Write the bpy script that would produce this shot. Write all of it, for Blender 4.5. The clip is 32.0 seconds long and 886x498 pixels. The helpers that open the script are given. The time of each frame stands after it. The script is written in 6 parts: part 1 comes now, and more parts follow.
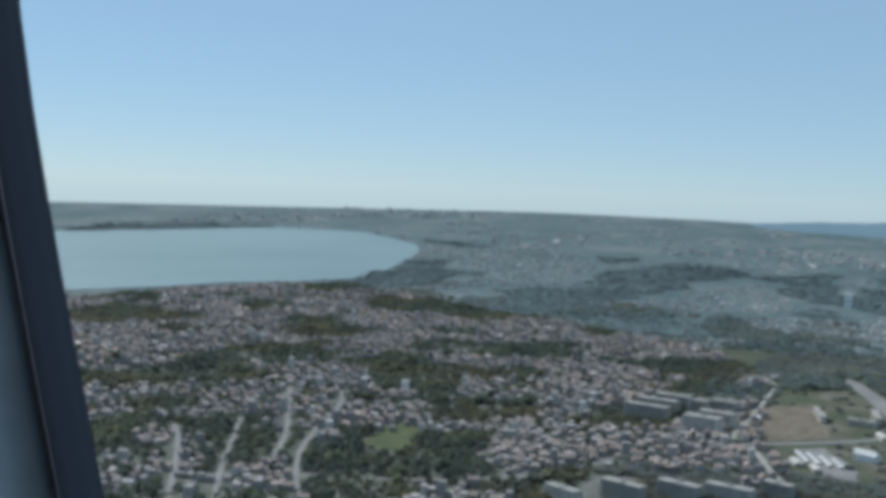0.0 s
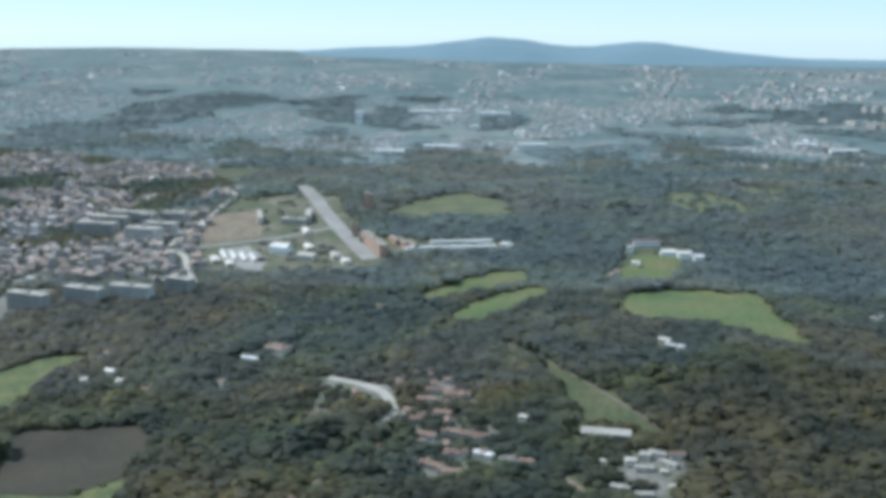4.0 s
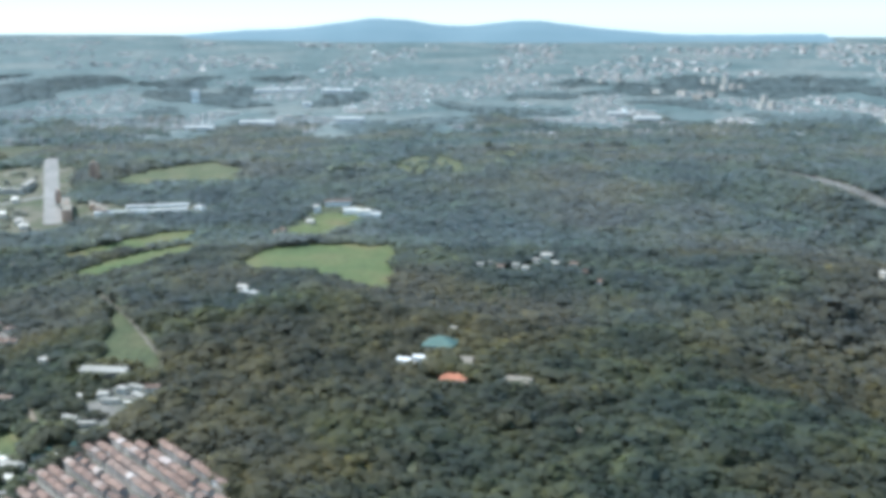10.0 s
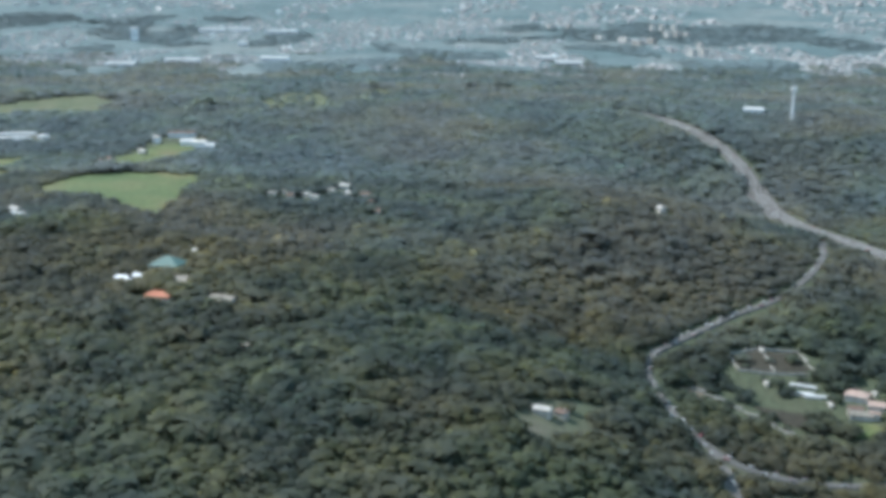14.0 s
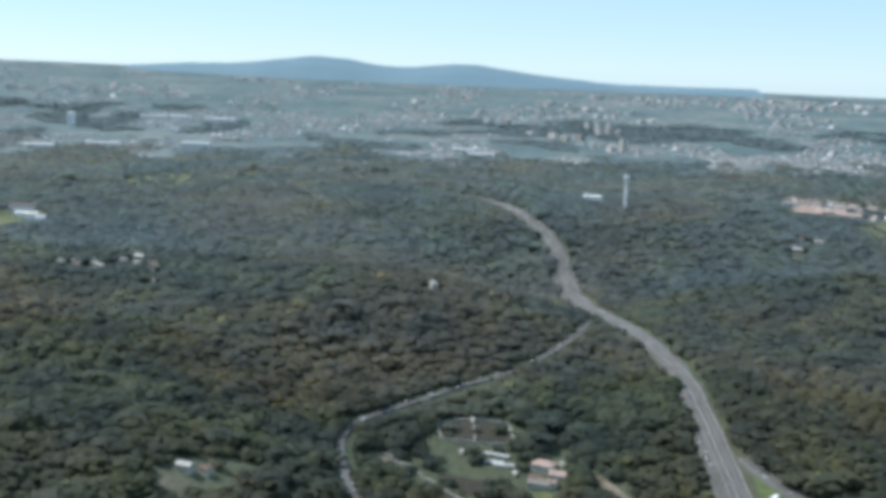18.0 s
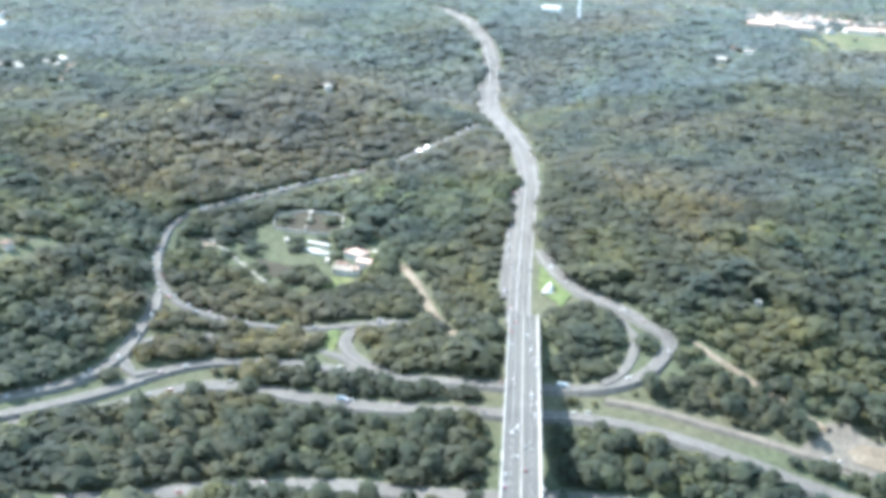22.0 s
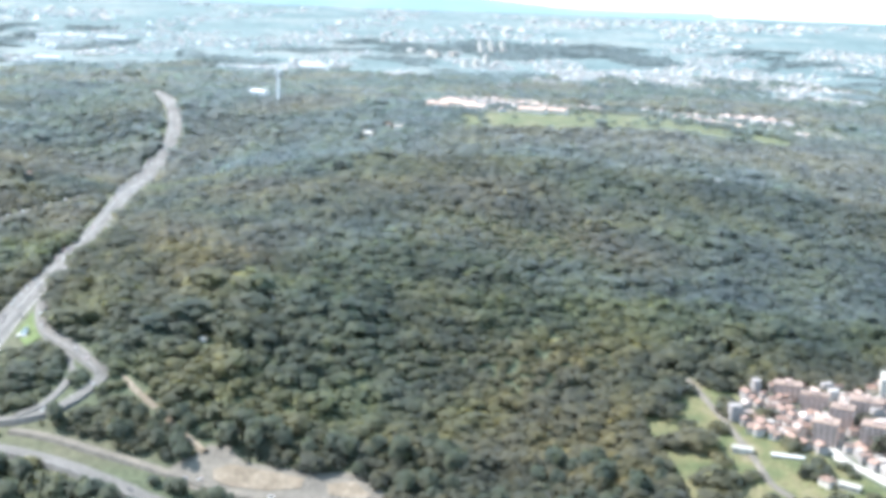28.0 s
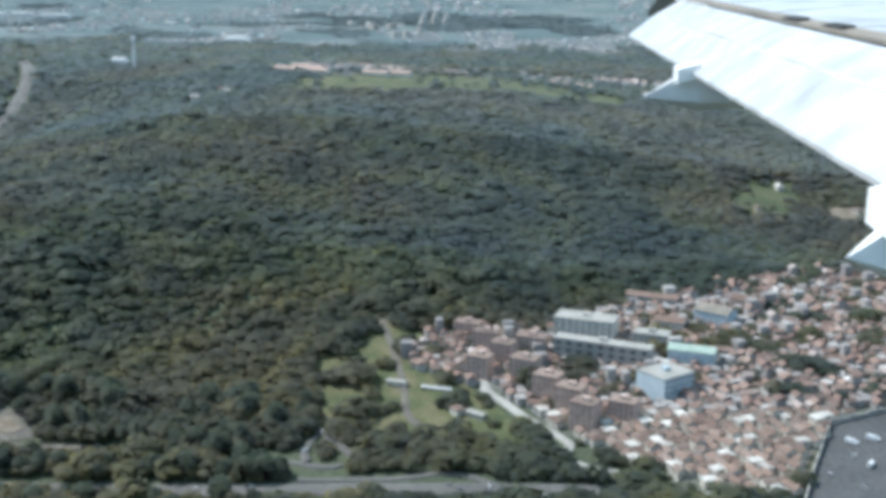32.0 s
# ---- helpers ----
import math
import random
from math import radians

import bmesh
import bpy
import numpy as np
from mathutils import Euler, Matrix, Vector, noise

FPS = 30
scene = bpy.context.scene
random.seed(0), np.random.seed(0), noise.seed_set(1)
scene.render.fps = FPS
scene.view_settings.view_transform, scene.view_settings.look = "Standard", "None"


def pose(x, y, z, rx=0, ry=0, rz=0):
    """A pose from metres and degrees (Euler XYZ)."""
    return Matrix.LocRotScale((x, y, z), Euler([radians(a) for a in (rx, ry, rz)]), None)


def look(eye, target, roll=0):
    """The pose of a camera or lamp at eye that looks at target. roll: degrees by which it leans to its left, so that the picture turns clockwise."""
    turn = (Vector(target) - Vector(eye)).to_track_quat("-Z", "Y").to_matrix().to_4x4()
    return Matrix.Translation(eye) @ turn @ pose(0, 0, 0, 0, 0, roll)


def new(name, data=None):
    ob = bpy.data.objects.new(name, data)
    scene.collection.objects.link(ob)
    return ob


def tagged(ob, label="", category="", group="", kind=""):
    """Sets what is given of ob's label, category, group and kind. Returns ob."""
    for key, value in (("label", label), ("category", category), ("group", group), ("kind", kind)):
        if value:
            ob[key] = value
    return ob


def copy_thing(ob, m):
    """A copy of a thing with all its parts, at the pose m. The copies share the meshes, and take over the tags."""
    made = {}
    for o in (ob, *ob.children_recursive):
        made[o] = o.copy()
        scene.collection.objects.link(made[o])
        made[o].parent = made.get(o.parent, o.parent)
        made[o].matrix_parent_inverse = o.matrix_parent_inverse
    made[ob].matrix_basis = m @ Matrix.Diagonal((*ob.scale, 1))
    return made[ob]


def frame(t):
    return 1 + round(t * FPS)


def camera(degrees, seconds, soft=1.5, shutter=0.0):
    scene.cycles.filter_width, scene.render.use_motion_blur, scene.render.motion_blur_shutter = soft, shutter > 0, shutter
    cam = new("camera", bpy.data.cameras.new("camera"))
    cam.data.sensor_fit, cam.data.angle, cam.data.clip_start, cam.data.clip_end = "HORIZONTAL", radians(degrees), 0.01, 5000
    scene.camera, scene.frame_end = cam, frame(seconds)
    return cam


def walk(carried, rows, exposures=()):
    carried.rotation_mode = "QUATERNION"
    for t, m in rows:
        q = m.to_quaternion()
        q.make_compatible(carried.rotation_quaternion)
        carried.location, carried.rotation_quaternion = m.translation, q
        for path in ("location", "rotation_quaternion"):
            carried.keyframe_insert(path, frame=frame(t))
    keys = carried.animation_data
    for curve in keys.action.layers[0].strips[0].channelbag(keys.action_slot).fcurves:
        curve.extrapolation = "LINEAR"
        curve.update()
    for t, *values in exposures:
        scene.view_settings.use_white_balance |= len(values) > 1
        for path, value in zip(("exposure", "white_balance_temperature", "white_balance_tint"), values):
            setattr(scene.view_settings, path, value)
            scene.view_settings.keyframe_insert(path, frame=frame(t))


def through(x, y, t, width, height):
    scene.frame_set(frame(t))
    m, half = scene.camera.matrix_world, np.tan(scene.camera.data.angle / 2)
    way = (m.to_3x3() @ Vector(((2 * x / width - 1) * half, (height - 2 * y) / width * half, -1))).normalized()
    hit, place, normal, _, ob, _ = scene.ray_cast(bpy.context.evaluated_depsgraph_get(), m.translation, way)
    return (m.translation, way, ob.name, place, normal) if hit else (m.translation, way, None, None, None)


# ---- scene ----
from mathutils.geometry import delaunay_2d_cdt

cam = camera(41.22, 32.0, soft=5.2)
ROWS = [
    (0, 0.15, 0.00, 303.56, 87.097, -2.259, 117.303), (0.5, 0.13, 19.00, 301.82, 87.896, -2.097, 113.221),
    (1, 0.12, 38.00, 300.09, 84.787, -0.210, 109.866), (1.5, 0.10, 57.00, 298.38, 79.734, -0.806, 102.217),
    (2, 0.09, 76.00, 296.67, 76.512, -1.770, 100.364), (2.5, 0.08, 95.00, 294.98, 78.323, -0.911, 98.308),
    (4.5, 0.03, 171.00, 288.32, 80.255, -0.183, 96.570), (5, 0.02, 190.00, 286.68, 80.253, -1.458, 92.545),
    (5.5, 0.01, 209.00, 285.05, 78.149, -4.234, 87.905), (6, 0.00, 228.00, 283.44, 79.699, -1.949, 87.559),
    (6.5, -0.01, 247.00, 281.84, 82.015, -0.530, 90.214), (7, -0.02, 266.00, 280.25, 83.273, 4.366, 91.456),
    (7.5, -0.03, 285.00, 278.67, 80.153, 0.326, 93.852), (8, -0.03, 304.00, 277.10, 78.165, -0.002, 93.224),
    (8.5, -0.04, 323.00, 275.54, 77.840, 0.005, 92.337), (9, -0.05, 342.00, 274.00, 77.087, 1.102, 93.944),
    (9.5, -0.05, 361.00, 272.46, 74.801, -0.354, 93.771), (10, -0.06, 380.00, 270.94, 78.921, 0.545, 94.615),
    (10.5, -0.07, 399.00, 269.43, 82.682, -0.149, 94.276), (11, -0.07, 418.00, 267.93, 83.427, 0.225, 96.564),
    (11.5, -0.07, 437.00, 266.44, 82.081, 0.508, 95.782), (12, -0.08, 456.00, 264.96, 80.712, -0.207, 95.507),
    (12.5, -0.08, 475.00, 263.50, 79.415, -0.825, 94.189), (13, -0.08, 494.00, 262.04, 79.284, -1.640, 93.944),
    (13.5, -0.09, 513.00, 260.60, 76.642, -1.455, 93.029), (14, -0.09, 532.00, 259.17, 76.475, -0.401, 95.180),
    (14.5, -0.09, 551.00, 257.75, 80.577, -0.537, 97.467), (16.5, -0.09, 627.00, 252.18, 82.934, 0.382, 94.917),
    (17, -0.09, 646.00, 250.82, 80.687, -1.475, 96.620), (17.5, -0.09, 665.00, 249.47, 79.386, -2.652, 96.254),
    (18, -0.09, 684.00, 248.13, 81.198, -1.794, 95.329), (18.5, -0.09, 703.00, 246.80, 80.564, -0.950, 94.398),
    (19, -0.08, 722.00, 245.48, 78.649, -2.394, 95.504), (19.5, -0.08, 741.00, 244.18, 76.219, -0.951, 97.879),
    (20, -0.08, 760.00, 242.88, 74.487, 0.382, 97.858), (20.5, -0.07, 779.00, 241.60, 74.141, -0.329, 100.244),
    (21, -0.07, 798.00, 240.33, 73.960, -0.077, 100.051), (21.5, -0.07, 817.00, 239.07, 73.116, -1.297, 100.156),
    (22, -0.06, 836.00, 237.82, 72.821, -1.532, 100.781), (22.5, -0.05, 855.00, 236.58, 73.249, -1.220, 101.010),
    (23, -0.05, 874.00, 235.36, 73.387, -1.111, 101.390), (23.5, -0.04, 893.00, 234.14, 74.396, -0.711, 101.272),
    (24, -0.03, 912.00, 232.94, 74.930, -0.713, 100.158), (24.5, -0.03, 931.00, 231.75, 74.504, 0.099, 99.819),
    (25, -0.02, 950.00, 230.57, 73.628, 0.322, 99.373), (25.5, -0.01, 969.00, 229.40, 73.317, 0.820, 97.345),
    (27.5, 0.03, 1045.00, 224.84, 72.948, -2.926, 98.218), (28, 0.04, 1064.00, 223.73, 77.987, -1.607, 97.701),
    (28.5, 0.05, 1083.00, 222.62, 81.559, -2.315, 97.374), (29, 0.06, 1102.00, 221.54, 83.990, -2.113, 97.910),
    (29.5, 0.08, 1121.00, 220.46, 83.976, -2.461, 98.778), (30, 0.09, 1140.00, 219.39, 81.444, -3.127, 99.138),
    (30.5, 0.10, 1159.00, 218.34, 80.636, -2.510, 98.805), (31, 0.12, 1178.00, 217.29, 80.469, -1.856, 97.340),
    (31.5, 0.13, 1197.00, 216.26, 78.369, -1.457, 97.849), (32, 0.15, 1216.00, 215.24, 76.922, -0.768, 97.996),
]
EXPOSE = [(0.0, -0.1, 5880, 8), (1.0, -0.17, 5880, 8), (2.0, 0.6, 5880, 8), (4.5, 0.5, 5880, 8), (5.0, 0.4, 5880, 8), (6.0, 0.35, 5880, 8), (7.0, 0.15, 5880, 8), (8.0, 0.6, 5880, 8), (9.0, 0.68, 5880, 8), (10.0, 0.95, 5880, 8), (11.0, 0.45, 5880, 8), (12.0, 0.35, 5880, 8), (13.0, 0.6, 5880, 8), (14.0, 0.82, 5880, 8), (16.5, 0.37, 6000, 10), (17.5, 0.47, 6000, 10), (19.0, 0.82, 6000, 10), (20.0, 1.47, 6000, 10), (23.0, 2.17, 6000, 10), (25.5, 2.17, 6150, 13), (28.0, 2.0, 6150, 13), (28.5, 1.15, 6150, 13), (29.0, 0.68, 6150, 13), (30.0, 0.3, 6150, 13), (31.0, 0.5, 6050, 11), (32.0, 0.78, 5900, 8)]
walk(cam, [(r[0], pose(*r[1:])) for r in ROWS], EXPOSE)

# ---- sky, sun ----
SUN_AZ, SUN_EL = radians(198), radians(50)
world = bpy.data.worlds.new("sky")
scene.world = world
world.use_nodes = True
wn = world.node_tree.nodes
sky = wn.new("ShaderNodeTexSky")
sky.sky_type, sky.sun_disc = "NISHITA", False
sky.sun_elevation, sky.sun_rotation = SUN_EL, SUN_AZ
sky.air_density, sky.dust_density, sky.ozone_density, sky.altitude = 0.75, 0.03, 2.8, 300
veil = wn.new("ShaderNodeMix")
veil.data_type, veil.inputs[0].default_value, veil.inputs[7].default_value = "RGBA", 0.62, (3.5, 5.0, 5.9, 1)
world.node_tree.links.new(sky.outputs[0], veil.inputs[6])
world.node_tree.links.new(veil.outputs[2], wn["Background"].inputs[0])
wn["Background"].inputs[1].default_value = 0.108
sun_lamp = new("sun", bpy.data.lights.new("sun", "SUN"))
sun_lamp.data.energy, sun_lamp.data.angle, sun_lamp.data.color = 3.55, radians(1.2), (1.0, 0.95, 0.87)
to_sun = Vector((math.sin(SUN_AZ) * math.cos(SUN_EL), math.cos(SUN_AZ) * math.cos(SUN_EL), math.sin(SUN_EL)))
sun_lamp.matrix_world = look((-800, 0, 900), Vector((-800, 0, 900)) - to_sun)

# ---- lie of the land ----
HILLS = [
    (-350, 820, 170, -36.1), (-350, 1050, 170, -43.3), (-350, 620, 150, -33.0), (-560, 640, 110, -21.2), (-560, 820, 130, 17.0),
    (-760, 720, 130, -9.1), (-480, 1180, 150, -1.2), (-700, 1330, 200, -30.6), (-1100, 850, 220, 25.5), (-950, 1150, 220, 21.2),
    (-850, 400, 250, 0.4), (-560, 300, 150, 9.4), (-1250, 380, 250, 22.3), (-1000, 0, 300, 17.8), (-600, 0, 200, -4.4),
    (-900, -500, 400, -7.8), (-1700, 900, 450, 11.4), (-1700, 100, 450, 4.8), (-790, 600, 70, 18.4), (-900, 700, 90, -27.5),
    (-480, 520, 70, 18.7), (-330, 1350, 120, -18.2), (-1000, 200, 120, -8.4), (-720, 200, 90, 7.9), (-520, 880, 60, 8.2),
    (-1300, -170, 110, 20.0),
]


def path_distance(x, y):
    return np.hypot(x, y - np.clip(y, 0, 1216))


def land(x, y):
    """Height of the ground: low hills and a valley, then a long rise to the horizon."""
    x, y = np.asarray(x, float), np.asarray(y, float)
    z = 85 + 0 * x
    for a, b, r, v in HILLS:
        z = z + v * np.exp(-((x - a) ** 2 + (y - b) ** 2) / (2 * r * r))
    t = np.clip((path_distance(x, y) - 2100) / 2700, 0, 1)
    return z + (200 - 0.012 * np.maximum(y, -1900) + 0.02 * np.minimum(y + 1900, 0) - z) * t ** 1.15


def ground_z(x, y):
    return float(land(x, y))


# ---- materials ----
def shader(name, rough=0.8, metal=0.0, spec=0.3):
    m = bpy.data.materials.new(name)
    m.use_nodes = True
    b = m.node_tree.nodes["Principled BSDF"]
    b.inputs["Roughness"].default_value, b.inputs["Metallic"].default_value = rough, metal
    b.inputs["Specular IOR Level"].default_value = spec
    return m, m.node_tree.nodes, m.node_tree.links, b


def ramp(nodes, stops):
    r = nodes.new("ShaderNodeValToRGB")
    el = r.color_ramp.elements
    while len(el) < len(stops):
        el.new(0.5)
    for e, (p, c) in zip(el, stops):
        e.position, e.color = p, (*c, 1)
    return r


def noise_tex(nodes, links, scale, detail=4, coords="Object"):
    tc = nodes.new("ShaderNodeTexCoord")
    n = nodes.new("ShaderNodeTexNoise")
    n.inputs["Scale"].default_value, n.inputs["Detail"].default_value = scale, detail
    links.new(tc.outputs[coords], n.inputs["Vector"])
    return n


def mixed(nodes, links, a, b, fac=0.5, mode="MULTIPLY"):
    m = nodes.new("ShaderNodeMix")
    m.data_type, m.blend_type = "RGBA", mode
    m.inputs[0].default_value = fac
    links.new(a, m.inputs[6])
    links.new(b, m.inputs[7])
    return m.outputs[2]


def surface(name, stops, scale, fine=None, rough=0.85, bump=0.0, island=None, obj=None, metal=0.0, spec=0.3, sheen=0.0, leafy=0.0):
    """Noise-varied surface: a broad tone, a fine grain, and a tone per piece where pieces are many."""
    m, n, l, b = shader(name, rough, metal, spec)
    if sheen:
        b.inputs["Sheen Weight"].default_value, b.inputs["Sheen Roughness"].default_value = sheen, 0.5
        b.inputs["Sheen Tint"].default_value = (0.9, 0.95, 1.0, 1)
    base = noise_tex(n, l, scale)
    r = ramp(n, stops)
    l.new(base.outputs[0], r.inputs[0])
    out = r.outputs[0]
    if fine:
        f = noise_tex(n, l, fine, 6)
        fr = ramp(n, [(0.3, (0.6, 0.6, 0.6)), (0.7, (1.25, 1.25, 1.25))])
        l.new(f.outputs[0], fr.inputs[0])
        out = mixed(n, l, out, fr.outputs[0], 0.8)
        if bump:
            bp = n.new("ShaderNodeBump")
            bp.inputs["Strength"].default_value, bp.inputs["Distance"].default_value = bump, 1.0 / fine
            l.new(f.outputs[0], bp.inputs["Height"])
            l.new(bp.outputs[0], b.inputs["Normal"])
    if island:
        g = n.new("ShaderNodeNewGeometry")
        ir = ramp(n, island)
        l.new(g.outputs["Random Per Island"], ir.inputs[0])
        out = mixed(n, l, out, ir.outputs[0], 1.0)
    if obj:
        g = n.new("ShaderNodeObjectInfo")
        ir = ramp(n, obj)
        l.new(g.outputs["Random"], ir.inputs[0])
        out = mixed(n, l, out, ir.outputs[0], 1.0)
    l.new(out, b.inputs["Base Color"])
    if leafy:
        tr = n.new("ShaderNodeBsdfTranslucent")
        l.new(out, tr.inputs["Color"])
        ms = n.new("ShaderNodeMixShader")
        ms.inputs[0].default_value = leafy
        l.new(b.outputs[0], ms.inputs[1])
        l.new(tr.outputs[0], ms.inputs[2])
        l.new(ms.outputs[0], n["Material Output"].inputs["Surface"])
    return m


def foliage(name, tint=(1.0, 1.0, 1.0), calm=1.0, through=0.68, haze_sheen=0.22):
    """Leaves of mixed woods: cool, olive and russet stands, groups of darker and lighter trees, and a tone for each crown."""
    m, n, l, b = shader(name, 0.65, 0.0, 0.35)
    # Bluish sheen lays a pale veil on the crowns in place of haze.
    b.inputs["Sheen Weight"].default_value, b.inputs["Sheen Roughness"].default_value = haze_sheen, 0.6
    b.inputs["Sheen Tint"].default_value = (0.88, 0.95, 1.0, 1)
    out = None
    for scale, stops in ((0.006, [(0.34, (0.082, 0.118, 0.09)), (0.45, (0.094, 0.126, 0.086)), (0.53, (0.114, 0.13, 0.08)), (0.62, (0.128, 0.13, 0.082))]),
                         (0.022, [(0.34, (0.62, 0.7, 0.8)), (0.5, (1.0, 1.0, 1.0)), (0.63, (1.36, 1.28, 1.02))]),
                         (0.2, [(0.33, (0.8, 0.84, 0.88)), (0.5, (1.0, 1.0, 1.0)), (0.6, (1.16, 1.13, 0.98)), (0.7, (1.28, 1.2, 0.92))])):
        t = noise_tex(n, l, scale, 2)
        if out is None:
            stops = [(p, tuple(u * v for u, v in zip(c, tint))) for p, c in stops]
        else:
            stops = [(p, tuple(1 + (u - 1) * calm for u in c)) for p, c in stops]
        r = ramp(n, stops)
        l.new(t.outputs[0], r.inputs[0])
        out = r.outputs[0] if out is None else mixed(n, l, out, r.outputs[0], 1.0)
    l.new(out, b.inputs["Base Color"])
    tr = n.new("ShaderNodeBsdfTranslucent")
    l.new(out, tr.inputs["Color"])
    ms = n.new("ShaderNodeMixShader")
    ms.inputs[0].default_value = through
    l.new(b.outputs[0], ms.inputs[1])
    l.new(tr.outputs[0], ms.inputs[2])
    l.new(ms.outputs[0], n["Material Output"].inputs["Surface"])
    return m


